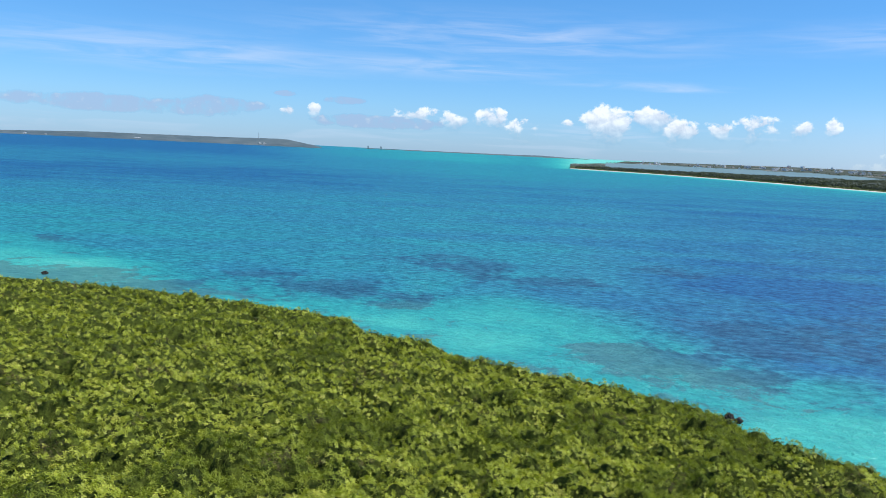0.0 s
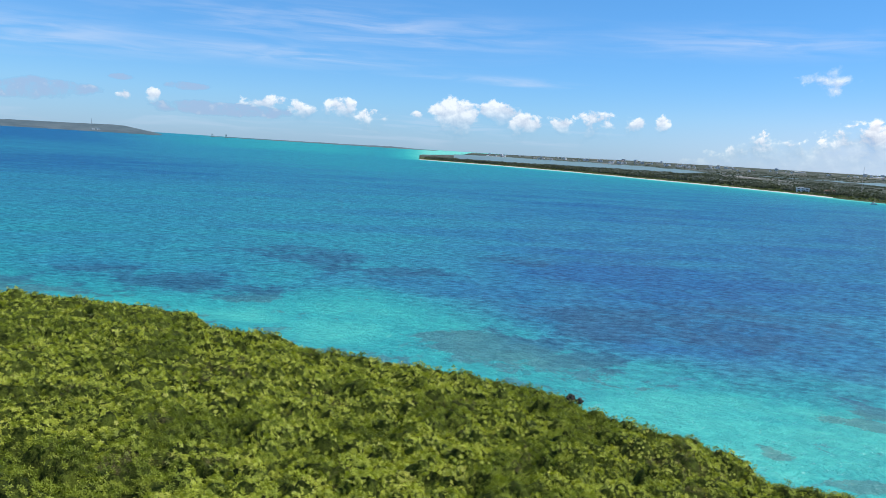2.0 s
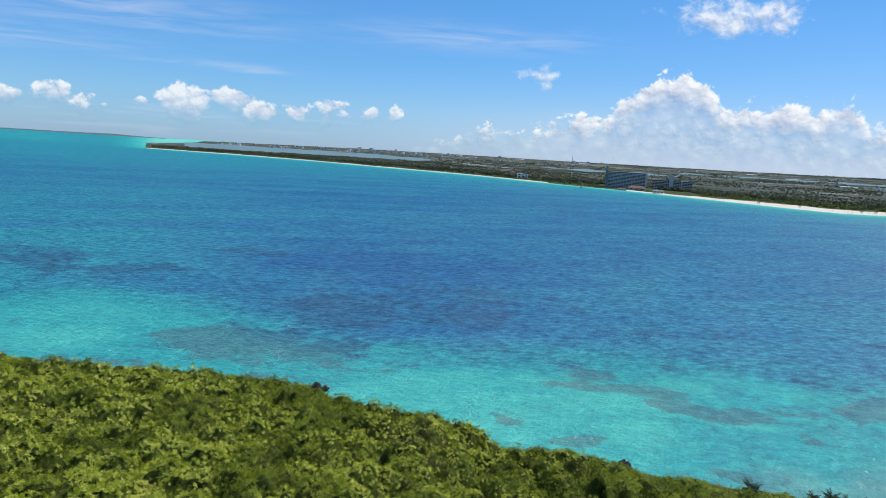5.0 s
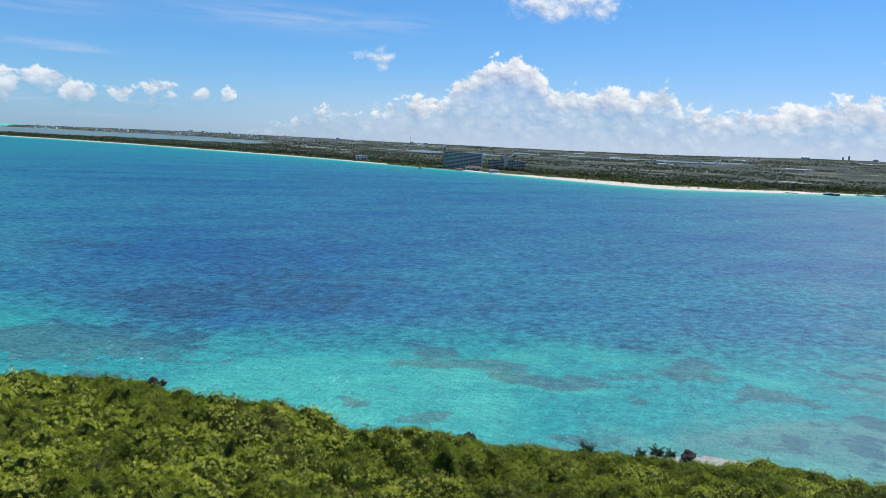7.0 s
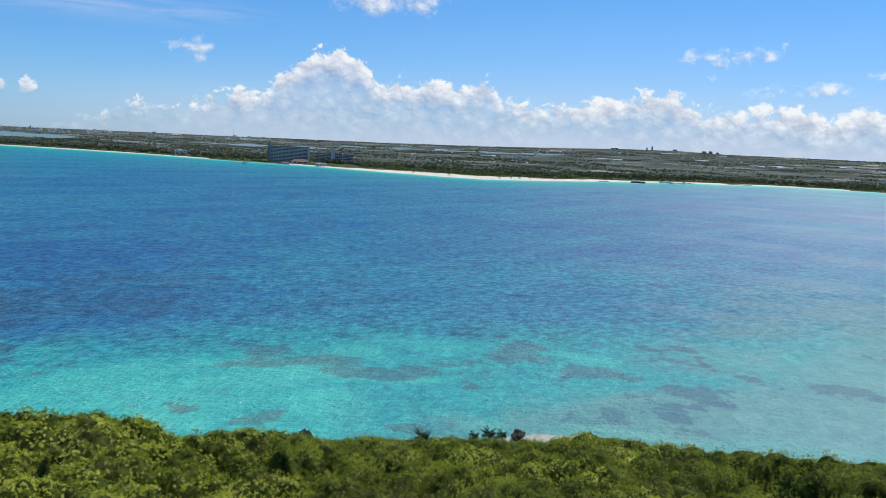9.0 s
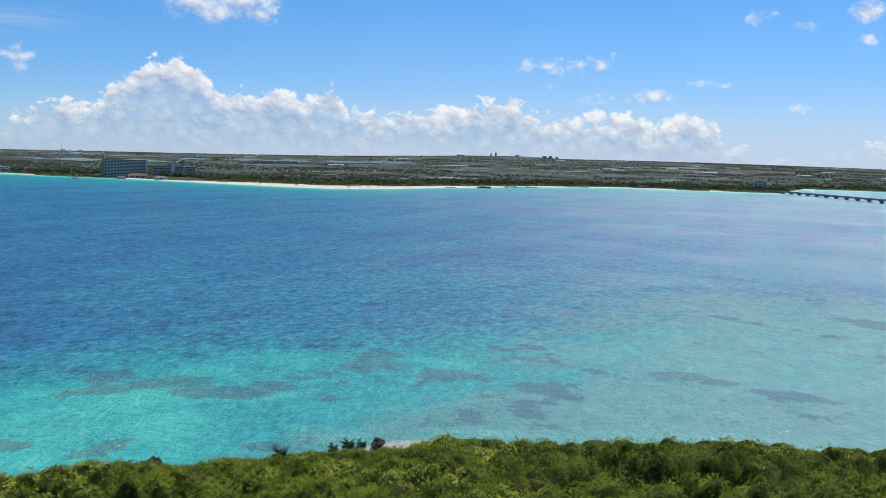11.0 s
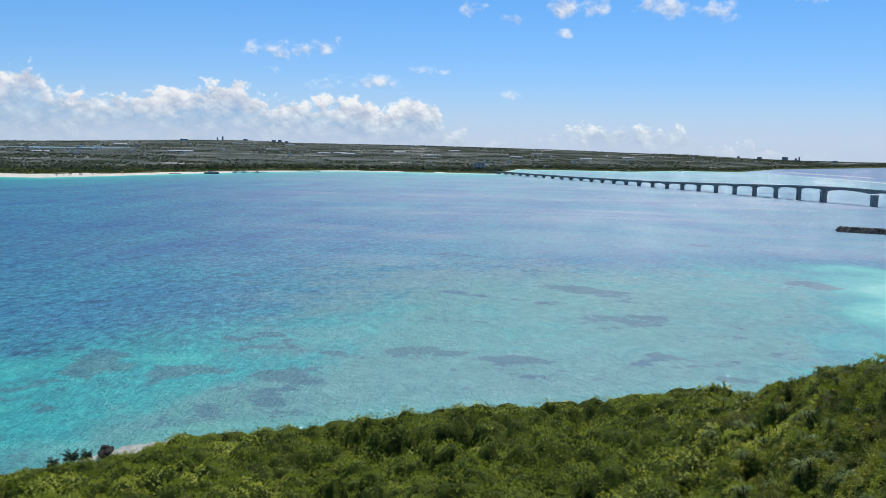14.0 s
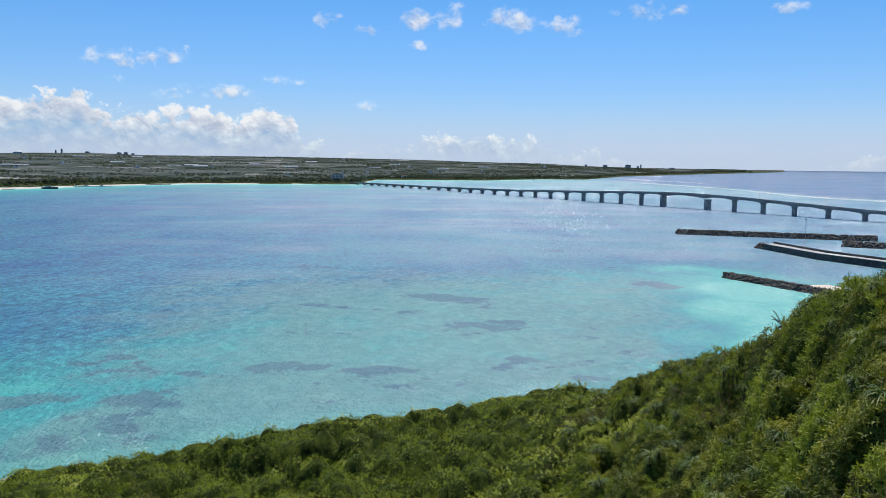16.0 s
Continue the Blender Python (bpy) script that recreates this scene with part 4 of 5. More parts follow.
def build_wood():
    P, N, az, d = scatter_canopy(SHOOTS, 11, -34.0, 126.0)
    x, y = P[:, 0], P[:, 1]
    kind = fbm(x / 11.0, y / 11.0, 90.0, 4) + 0.16 * soft(az, 26, 50) - 0.12 * soft(az, 14, -10)
    dead = fbm(x / 7.0 + 9, y / 7.0, 95.0, 4)
    size = (0.12 + 0.0014 * d) * (1 - 0.20 * soft(az, 50, 75) + 0.22 * soft(az, 92, 104)) * (1.0 + 0.15 * soft(az, 25, 5) - 0.22 * soft(az, 22, 40) * soft(az, 106, 96))
    r = rng_of(4)
    dry = (dead > 0.70) & (r.uniform(size=len(x)) < 0.75)
    dark = (az > 96 + 8 * r.uniform(size=len(x))) & (fbm(x / 4.0, y / 4.0, 97.0, 3) > 0.47) & ~dry
    soft_leaf = (kind > 0.52) & ~dry & ~dark
    broad = ~soft_leaf & ~dry & ~dark
    rosettes("glossy_thicket", P[dark], N[dark], size[dark] * 1.1, 0.42, 0.6, 24, GLOSSY, "dark glossy green shrubs on the steep upper slope")
    rosettes("broadleaf_thicket", P[broad], N[broad], size[broad], 0.52, 0.5, 21, BROAD, "sunlit yellow-green broadleaf shrubs covering the hillside")
    rosettes("feathery_thicket", P[soft_leaf] + N[soft_leaf] * 0.1, N[soft_leaf], size[soft_leaf] * 1.15, 0.36, 0.9, 22, FEATHER, "soft feathery green shrubs covering the hillside")
    rosettes("dry_thicket", P[dry] + N[dry] * 0.05, N[dry], size[dry] * 1.1, 0.25, 1.0, 23, DRY, "brownish half-dry shrubs among the green")


build_wood()


# ---- far woods, fields and houses across the strait ----
def far_place(az, d, sink=0.0):
    x, y = d * math.sin(radians(az)), d * math.cos(radians(az))
    return x, y, float(far_height(np.array([az]), np.array([d]))[0]) - sink


def crowns(name, az, d, size, seed, mat, label, leaf=0.42, per=22, ground=None):
    """Distant trees: each crown a loose ball of leaf clumps with an uneven outline."""
    r = rng_of(seed)
    n = len(az)
    z = (far_height(az, d) if ground is None else ground)
    c = np.stack([d * np.sin(np.radians(az)), d * np.cos(np.radians(az)), z + size * 0.55], 1)
    v = r.normal(size=(n, per, 3))
    v /= np.linalg.norm(v, axis=2, keepdims=True)
    rad = r.uniform(0.55, 1.05, (n, per, 1)) * size[:, None, None]
    P = (c[:, None, :] + v * rad * np.array([0.75, 0.75, 0.6])).reshape(-1, 3)
    N = v.reshape(-1, 3)
    return leaf_cloud(name, P, N, np.repeat(size, per) * leaf * 2.0, 0.7, 0.2, seed + 1, mat, label, "trees")


def build_far_woods():
    r = rng_of(31)
    n = 5200
    az = r.uniform(9.0, 112.5, n)
    shore = over(FAR_SHORE, az)
    beach = 26 + 40 * soft(az, 42, 48) * soft(az, 76, 62) + 24 * soft(az, 44, 51) * soft(az, 62, 56)
    u = beach + 175 * r.uniform(0, 1, n) ** 1.3
    size = r.uniform(2.2, 4.6, n) * (0.75 + 0.5 * soft(u, 30, 130))
    keep = ~((az > 39.6) & (az < 46.2) & (u < 130) & (u > 40))
    keep &= u + shore < 4750
    front = keep & (u < beach + 55)
    back = keep & ~front
    crowns("shore_scrub", az[front], (shore + u)[front], size[front] * 0.8, 32, SHOREWOOD, "low sunlit scrub behind the white beach")
    crowns("coastal_wood", az[back], (shore + u)[back], size[back] * 1.45, 34, HAZED_LEAF, "dark green belt of trees along the far coast")
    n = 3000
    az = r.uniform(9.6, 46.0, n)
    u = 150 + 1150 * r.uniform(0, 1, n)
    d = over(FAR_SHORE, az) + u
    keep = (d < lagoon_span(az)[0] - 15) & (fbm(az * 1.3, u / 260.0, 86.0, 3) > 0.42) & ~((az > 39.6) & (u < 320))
    crowns("spit_wood", az[keep], d[keep], r.uniform(2.0, 4.4, n)[keep], 38, HAZED_LEAF, "dark green wood on the low sandy spit", per=14)
    n = 60000
    az = r.uniform(11.0, 112.0, n)
    shore = over(FAR_SHORE, az)
    d = shore + 190 + (4800 - shore - 190) * r.uniform(0, 1, n) ** 0.9
    belts = fbm(az * 0.40, d / 80.0, 81.0, 4) + 0.05 * soft(d - shore, 900, 250)
    keep = (belts > 0.50) | (r.uniform(0, 1, n) < 0.03)
    d0, d1 = lagoon_span(az)
    keep &= (d < d0 - 10) | (d > d1 + 10) | (az > 61)
    keep &= ~((az > 13) & (az < 40) & (d > 4230) & (r.uniform(0, 1, n) < 0.85))
    tall = r.uniform(1.2, 2.6, n) * (0.75 + 0.7 * soft(belts, 0.46, 0.62))
    crowns("inland_wood", az[keep], d[keep], tall[keep], 36, HAZED_LEAF, "dark shelter belts and groves between far fields", per=6, leaf=0.72)


build_far_woods()


def make_house(name, w, dp, h, wall, roof, storeys=1, gable=True):
    """A small distant house: walls, roof, door and windows on the seaward side."""
    home = thing(name)
    part("wall", boxes((-w / 2, w / 2, -dp / 2, dp / 2, -1.5, h)), wall, home)
    bm = bmesh.new()
    if gable:
        v = [bm.verts.new(p) for p in ((-w * 0.54, -dp * 0.56, h), (w * 0.54, -dp * 0.56, h), (w * 0.54, dp * 0.56, h), (-w * 0.54, dp * 0.56, h), (-w * 0.3, 0, h + dp * 0.28), (w * 0.3, 0, h + dp * 0.28))]
        for f in ((0, 1, 5, 4), (2, 3, 4, 5), (1, 2, 5), (3, 0, 4), (3, 2, 1, 0)):
            bm.faces.new([v[i] for i in f])
    else:
        box(bm, -w * 0.52, w * 0.52, -dp * 0.52, dp * 0.52, h, h + 0.5, 0.1)
        box(bm, -w * 0.2, w * 0.05, -dp * 0.2, dp * 0.2, h + 0.5, h + 2.2)
    part("roof", bm, roof, home)
    pane = None
    for s in range(storeys):
        z = (s + 0.35) * h / storeys
        for k in range(3):
            x = (k - 1) * w * 0.3
            if pane is None:
                pane = part("window", boxes((-w * 0.09, w * 0.09, -0.12, 0.12, 0, h / storeys * 0.42)), GLASS, home)
                first = pane
            else:
                pane = first.copy()
                scene.collection.objects.link(pane)
                pane.parent = home
            pane.location = (x, -dp / 2 - 0.02, z)
    return home


def stand(ob, az, d, turn=0.0, sink=0.0, z=None):
    """Sets a thing at a bearing and distance, its front (-y) turned to the strait."""
    x, y, zz = far_place(az, d, sink)
    ob.matrix_world = pose(x, y, zz if z is None else z, 0, 0, -az + turn)
    return ob


def build_houses():
    r = rng_of(51)
    models = []
    for k, (w, dp, h, wall, roof, st, gable) in enumerate(((13, 9, 4.5, WHITE, WHITE, 1, False), (16, 10, 7.5, WHITE, WHITE, 2, False), (12, 9, 4.0, CREAM, TERRACOTTA, 1, True), (22, 12, 10.5, WHITE, WHITE, 3, False))):
        label = ("flat-roofed white concrete house among distant trees", "two-storey white house with a flat roof", "low cream house with a red tiled roof", "three-storey white block with a flat roof")[k]
        models.append(tagged(make_house("far_house", w, dp, h, wall, roof, st, gable), label, "house", "houses on the far coast"))
    spots = []
    for a0, a1, d0, d1, n in ((13, 30, 4250, 4780, 60), (22, 40, 4300, 4800, 40), (46, 66, 2600, 4300, 36), (66, 100, 2500, 4600, 50), (84.5, 90, 2480, 2900, 12)):
        for _ in range(n):
            spots.append((r.uniform(a0, a1), r.uniform(d0, d1)))
    for i, (a, d) in enumerate(spots):
        m = models[int(r.choice(4, p=(0.45, 0.25, 0.18, 0.12)))]
        x, y, z = far_place(a, d)
        small = 0.62 if a > 44 else 0.85
        copy_thing(m, pose(x, y, z + 1.0, 0, 0, -a + r.uniform(0, 85))).scale = (small, small, small)
    for m, (a, d) in zip(models, ((57.5, 3300), (71.0, 3000), (86.0, 2560), (24.0, 4500))):
        stand(m, a, d)
    return models


house_models = build_houses()


def build_isle_houses():
    for a, e in ((-27.5, -0.31), (-26.3, -0.36), (-25.2, -0.37), (-24.1, -0.38), (-21.0, -0.30), (-20.8, -0.30), (-18.2, -0.36), (-16.2, -0.20), (-13.7, 0.0), (-13.0, -0.25), (-12.7, -0.26), (-11.6, -0.36), (-11.2, -0.37)):
        d = 4520 if e < -0.2 else 4700
        p = bearing(a, e) * d
        copy_thing(house_models[3], pose(p.x, p.y, 50 + d * math.tan(radians(e)) - 4, 0, 0, -a + 15)).scale = (0.6, 0.6, 0.6)
    mast = thing("radio_mast", label="thin red and white radio mast on the far island", category="mast")
    part("pole", rod(bmesh.new(), (0, 0, 0), (0, 0, 34), 1.6, 0.8), STEEL, mast)
    part("platform", boxes((-2.2, 2.2, -2.2, 2.2, 22, 23)), WHITE, mast)
    p = bearing(-13.1, 0) * 4680
    mast.matrix_world = pose(p.x, p.y, 53, 0, 0, 0)
    for a in (-5.6, -4.7):
        pylon = thing("bridge_pylon", label="grey concrete pylon of a distant bridge", category="pylon", group="distant pylons")
        part("pylon_leg", boxes((-4, -1.5, -2, 2, 0, 22)), CONCRETE, pylon)
        part("pylon_leg", boxes((1.5, 4, -2, 2, 0, 22)), CONCRETE, pylon)
        part("cross_beam", boxes((-1.5, 1.5, -1.5, 1.5, 14, 17)), CONCRETE, pylon)
        p = bearing(a, 0) * 4770
        pylon.matrix_world = pose(p.x, p.y, 22, 0, 0, -a)


build_isle_houses()


def build_greenhouses():
    r = rng_of(61)
    bm = bmesh.new()
    for k in range(4):
        y = (k - 1.5) * 8.0
        prof = [(math.cos(math.pi * i / 6) * 4.0, math.sin(math.pi * i / 6) * 3.0 + 1.6) for i in range(7)]
        prof = [(4.0, 0.0)] + prof + [(-4.0, 0.0)]
        ends = [[bm.verts.new((x, y + a, b)) for a, b in prof] for x in (-26.0, 26.0)]
        for i in range(len(prof) - 1):
            bm.faces.new((ends[0][i], ends[1][i], ends[1][i + 1], ends[0][i + 1]))
        bm.faces.new(ends[0][::-1])
        bm.faces.new(ends[1])
    house = thing("greenhouse", label="long white vaulted greenhouse in the fields", category="greenhouse", group="greenhouses on the far coast")
    part("vault", bm, WHITE, house)
    part("door", boxes((-26.4, -26.05, -14, -10, 0, 2.4)), STEEL, house)
    stand(house, 55.3, 2900, 6)
    for a, d, t in ((49.5, 3900, 0), (63.4, 3050, 8), (64.1, 3060, 8), (69.8, 3500, -5), (73.3, 3300, 4), (74.4, 3320, 4), (75.0, 3250, 4), (78.6, 3600, 0), (81.0, 3300, 10), (82.4, 3900, 0), (86.8, 3500, 0), (88.2, 3900, 5), (91.6, 3600, 0), (94.5, 3900, -8), (52.0, 3500, 0), (60.0, 3900, 12), (67.5, 4100, 0), (71.0, 4300, 0), (38.5, 4500, 0), (34.0, 4600, 0)):
        x, y, z = far_place(a, d)
        copy_thing(house, pose(x, y, z + 0.3, 0, 0, -a + t))


build_greenhouses()


def build_hotel(name, az, d, width, height, storeys, bays, label, ends):
    """A slab hotel facing the strait: storeys of recessed rooms between floor slabs, with end towers."""
    inn = thing(name, label=label, category="hotel")
    dp = 15.0
    step = height / storeys
    part("wall", boxes((-width / 2, width / 2, -dp / 2 + 1.8, dp / 2, -2, height)), GREYWALL, inn)
    part("roof", boxes((-width / 2 - 0.4, width / 2 + 0.4, -dp / 2 - 0.2, dp / 2 + 0.4, height, height + 0.8)), CONCRETE, inn)
    slab = pane = fin = rail = None

    def again(src, at):
        ob = src.copy()
        scene.collection.objects.link(ob)
        ob.parent = inn
        ob.location = at
        return ob

    for s in range(storeys):
        if slab is None:
            slab = part("floor_slab", boxes((-width / 2, width / 2, -dp / 2 - 0.1, -dp / 2 + 1.85, 0, 0.42)), GREYWALL, inn)
            rail = part("balcony_rail", boxes((-width / 2, width / 2, -dp / 2 - 0.06, -dp / 2 + 0.1, 0, 0.95)), GREYWALL, inn)
            slab.location, rail.location = (0, 0, 0), (0, 0, 0.45)
        else:
            again(slab, (0, 0, s * step))
            again(rail, (0, 0, s * step + 0.45))
        for b in range(bays):
            x = (b + 0.5) / bays * width - width / 2
            if pane is None:
                pane = part("window", boxes((-width / bays * 0.42, width / bays * 0.42, -dp / 2 + 1.62, -dp / 2 + 1.79, 0.5, step - 0.1)), GLASS, inn)
                pane.location = (x, 0, 0)
            else:
                again(pane, (x, 0, s * step))
    for b in range(1, bays):
        x = b / bays * width - width / 2
        if fin is None:
            fin = part("party_fin", boxes((-0.35, 0.35, -dp / 2 - 0.14, -dp / 2 + 1.83, 0, height)), GREYWALL, inn)
            fin.location = (x, 0, 0)
        else:
            again(fin, (x, 0, 0))
    for x0, x1, top, mat in ends:
        part("stair_tower", boxes((x0, x1, -dp / 2 - 1.2, dp / 2 + 1.0, -2, top)), mat, inn)
    stand(inn, az, d)
    return inn


build_hotel("tall_hotel", 41.45, 1690, 74, 31, 11, 14, "tall grey slab hotel with rows of balconies behind the beach", ((-42, -37.05, 41, CONCRETE), (37.05, 40.5, 33, PALE_CONCRETE), (-40.8, -38.6, 46, PALE_CONCRETE)))
build_hotel("low_hotel", 44.5, 1700, 78, 18.5, 6, 16, "lower grey hotel wing with long balconies", ((17.0, 19.2, 20.5, PALE_CONCRETE), (-6, 2, 30, PALE_CONCRETE)))


def build_coast_buildings():
    def slab_house(name, az, d, w, dp, h, wall, roof, st, gable, label, category="building", turn=0.0):
        return stand(tagged(make_house(name, w, dp, h, wall, roof, st, gable), label, category), az, d, turn)

    slab_house("white_building", 34.3, 1930, 27, 12, 8.5, WHITE, WHITE, 2, False, "white two-storey building above the far beach")
    slab_house("red_roof_house", 35.9, 1900, 24, 13, 5, CREAM, TERRACOTTA, 1, True, "low house with a broad red roof in the trees", "house")
    slab_house("pavilion", 42.2, 1640, 34, 16, 4.5, CREAM, TERRACOTTA, 1, True, "red-roofed garden pavilion in front of the hotel", "pavilion")
    slab_house("beach_restaurant", 43.65, 1560, 20, 9, 4.0, CREAM, CONCRETE, 1, True, "pale-roofed beach restaurant by the sand", "restaurant")
    slab_house("reef_villa", 41.2, 1610, 16, 8, 3.5, CREAM, TERRACOTTA, 1, True, "small red-roofed villa by the water", "house")
    slab_house("grey_block", 84.2, 1990, 30, 18, 17, GREYWALL, CONCRETE, 4, False, "grey concrete block near the end of the bridge")
    slab_house("yellow_house", 88.9, 2520, 16, 10, 7, CREAM, TERRACOTTA, 2, True, "cream house by the far shore", "house")
    slab_house("dome_hall", 64.0, 4600, 40, 24, 10, WHITE, WHITE, 1, True, "white sports hall on the ridge", "hall")
    slab_house("red_chimney_house", 61.0, 3600, 20, 12, 9, CREAM, TERRACOTTA, 2, True, "red-roofed building among fields", "house")
    for a, h, w in ((66.16, 13, 8), (66.5, 20, 9)):
        slab_house("tower_block", a, 4835, w, 12, h, GREYWALL, CONCRETE, 6, False, "slim grey tower block on the skyline", "tower")
    for a, h, w in ((69.9, 9, 26), (70.3, 12, 20), (70.75, 8, 16), (68.0, 7, 24)):
        slab_house("ridge_block", a, 4835, w, 12, h, GREYWALL, CONCRETE, 3, False, "low grey block on the skyline", "building")
    for a, h, w in ((102.9, 13, 24), (104.45, 19, 30), (105.1, 14, 12), (105.3, 22, 8), (107.4, 10, 26), (101.6, 11, 14)):
        slab_house("cape_hotel", a, 4640, w, 12, h, GREYWALL, CONCRETE, 4, False, "grey hotel block on the distant cape", "hotel")
    for a, d, h in ((37.66, 2150, 62), (60.9, 3600, 30), (98.9, 4700, 26), (103.5, 4680, 18)):
        mast = thing("lattice_mast", label="thin steel lattice mast on the far coast", category="mast")
        bm = bmesh.new()
        for i in range(3):
            q = 2 * math.pi * i / 3
            rod(bm, (1.1 * math.cos(q), 1.1 * math.sin(q), 0), (0.4 * math.cos(q), 0.4 * math.sin(q), h), 0.16, 0.12, 5)
        part("leg", bm, STEEL, mast)
        bm = bmesh.new()
        for k in range(int(h / 2.5)):
            z = k * 2.5
            s = 1.1 - 0.7 * z / h
            for i in range(3):
                q0, q1 = 2 * math.pi * i / 3, 2 * math.pi * (i + 1) / 3
                rod(bm, (s * math.cos(q0), s * math.sin(q0), z), (s * math.cos(q1), s * math.sin(q1), z + 2.3), 0.08, 0.08, 4)
        part("lattice", bm, STEEL, mast)
        stand(mast, a, d)


build_coast_buildings()


def build_beach_things():
    r = rng_of(71)
    hut = thing("beach_hut", label="small thatched hut on the white sand", category="hut", group="beach huts")
    post = part("post", rod(bmesh.new(), (0, 0, 0), (0, 0, 2.4), 0.12, 0.12, 6), BARK, hut)
    for x, y in ((-1.6, -1.2), (1.6, -1.2), (1.6, 1.2), (-1.6, 1.2)):
        if (x, y) == (-1.6, -1.2):
            post.location = (x, y, 0)
        else:
            p = post.copy()
            scene.collection.objects.link(p)
            p.parent, p.location = hut, (x, y, 0)
    bm = bmesh.new()
    bmesh.ops.create_cone(bm, cap_ends=True, segments=4, radius1=3.4, radius2=0.2, depth=1.6, matrix=Matrix.Translation((0, 0, 3.1)) @ Matrix.Rotation(radians(45), 4, "Z"))
    part("thatch", bm, TERRACOTTA, hut)
    part("counter", boxes((-1.5, 1.5, -1.1, -0.6, 0, 1.0)), WHITE, hut)
    stand(hut, 57.6, over(FAR_SHORE, 57.6) + 34, 0)
    for a in (50.1, 52.6, 56.2, 57.0, 58.3, 58.9, 60.1, 61.8, 64.6):
        d = float(over(FAR_SHORE, a)) + r.uniform(24, 40)
        x, y, z = far_place(a, d)
        copy_thing(hut, pose(x, y, z, 0, 0, r.uniform(0, 90)))
    shade = thing("beach_umbrella", label="open white parasol standing in the sand", category="parasol", group="beach parasols")
    part("pole", rod(bmesh.new(), (0, 0, 0), (0, 0, 2.3), 0.06, 0.06, 6), STEEL, shade)
    bm = bmesh.new()
    bmesh.ops.create_cone(bm, cap_ends=True, segments=10, radius1=1.7, radius2=0.08, depth=0.7, matrix=Matrix.Translation((0, 0, 2.3)))
    part("canopy", bm, CREAM, shade)
    stand(shade, 56.6, over(FAR_SHORE, 56.6) + 16)
    for k in range(26):
        a = r.uniform(52.5, 61.0)
        x, y, z = far_place(a, float(over(FAR_SHORE, a)) + r.uniform(6, 22))
        copy_thing(shade, pose(x, y, z, 0, 0, 0))


build_beach_things()


def hull_mesh(length, beam, depth):
    bm = bmesh.new()
    rows = []
    for i in range(9):
        t = i / 8
        w = beam / 2 * min(1.0, (1 - t) * 3.2 + 0.02) * (0.85 + 0.15 * min(1, t * 4))
        x = (t - 0.5) * length
        sheer = depth * (1 + 0.35 * t * t)
        rows.append([bm.verts.new(p) for p in ((x, -w, sheer), (x, -w * 0.75, 0.3), (x * 0.98, 0, -0.5), (x, w * 0.75, 0.3), (x, w, sheer))])
    for a, b in zip(rows, rows[1:]):
        for j in range(4):
            bm.faces.new((a[j], b[j], b[j + 1], a[j + 1]))
        bm.faces.new((a[4], b[4], b[0], a[0]))
    bm.faces.new(rows[0])
    bmesh.ops.recalc_face_normals(bm, faces=bm.faces)
    return bm


def build_boats():
    for a, d, length, hm, label in ((65.75, 1535, 26, HULL, "dark-hulled ferry with a white deckhouse off the beach"), (67.9, 1620, 14, WHITE, "white fishing boat at the jetty"), (68.8, 1630, 12, WHITE, "white fishing boat at the jetty"), (67.3, 1610, 10, WHITE, "small white boat near the jetty"), (38.45, 1560, 11, WHITE, "small white motor boat off the reef")):
        boat = thing("boat", label=label, category="boat", group="boats off the far beach")
        deck = length * 0.07 + 0.7
        hull = part("hull", hull_mesh(length, length * 0.24, deck), hm, boat)
        part("gunwale", boxes((-length * 0.5, length * 0.2, -length * 0.115, -length * 0.105, deck, deck + 0.3), (-length * 0.5, length * 0.2, length * 0.105, length * 0.115, deck, deck + 0.3)), WHITE, hull, "white painted gunwale")
        cabin = part("cabin", boxes((-length * 0.3, length * 0.12, -length * 0.085, length * 0.085, 1.2, length * 0.07 + 3.0, 0.08)), WHITE, boat)
        part("window", boxes((length * 0.12, length * 0.125, -length * 0.07, length * 0.07, length * 0.07 + 1.8, length * 0.07 + 2.6)), GLASS, cabin)
        part("window", boxes((-length * 0.26, length * 0.08, -length * 0.087, -length * 0.084, length * 0.07 + 1.8, length * 0.07 + 2.6)), GLASS, cabin)
        part("mast", rod(bmesh.new(), (-length * 0.1, 0, 3), (-length * 0.1, 0, length * 0.07 + 6), 0.12, 0.08, 6), STEEL, boat)
        x, y = d * math.sin(radians(a)), d * math.cos(radians(a))
        boat.matrix_world = pose(x, y, 0.1, 0, 0, -a + 8)


build_boats()


def build_jetties():
    """Low dark jetties of the small harbour across the strait."""
    for a, d, length, turn in ((68.35, 1640, 66, 4), (72.3, 1770, 48, -3), (63.4, 1490, 20, 6)):
        jetty = thing("jetty", label="low dark concrete jetty off the far beach", category="jetty", group="jetties across the strait")
        part("deck", boxes((-length / 2, length / 2, -3, 3, 0.9, 1.6, 0.1)), DARK_CONCRETE, jetty)
        for k in range(int(length / 8)):
            x = (k + 0.5) * 8 - length / 2
            part("pile", boxes((x - 0.5, x + 0.5, -2.6, 2.6, -2.0, 0.9)), DARK_CONCRETE, jetty)
        part("kerb", boxes((-length / 2, length / 2, -2.95, -2.6, 1.61, 1.85)), CONCRETE, jetty)
        jetty.matrix_world = pose(d * math.sin(radians(a)), d * math.cos(radians(a)), 0, 0, 0, -a + turn)


build_jetties()


# ---- the bridge ----
PIER_A = Vector((990.7, -300.8))
ALONG = Vector((math.cos(radians(206.93)), math.sin(radians(206.93))))
SPAN, MAIN = 39.085, 71.7
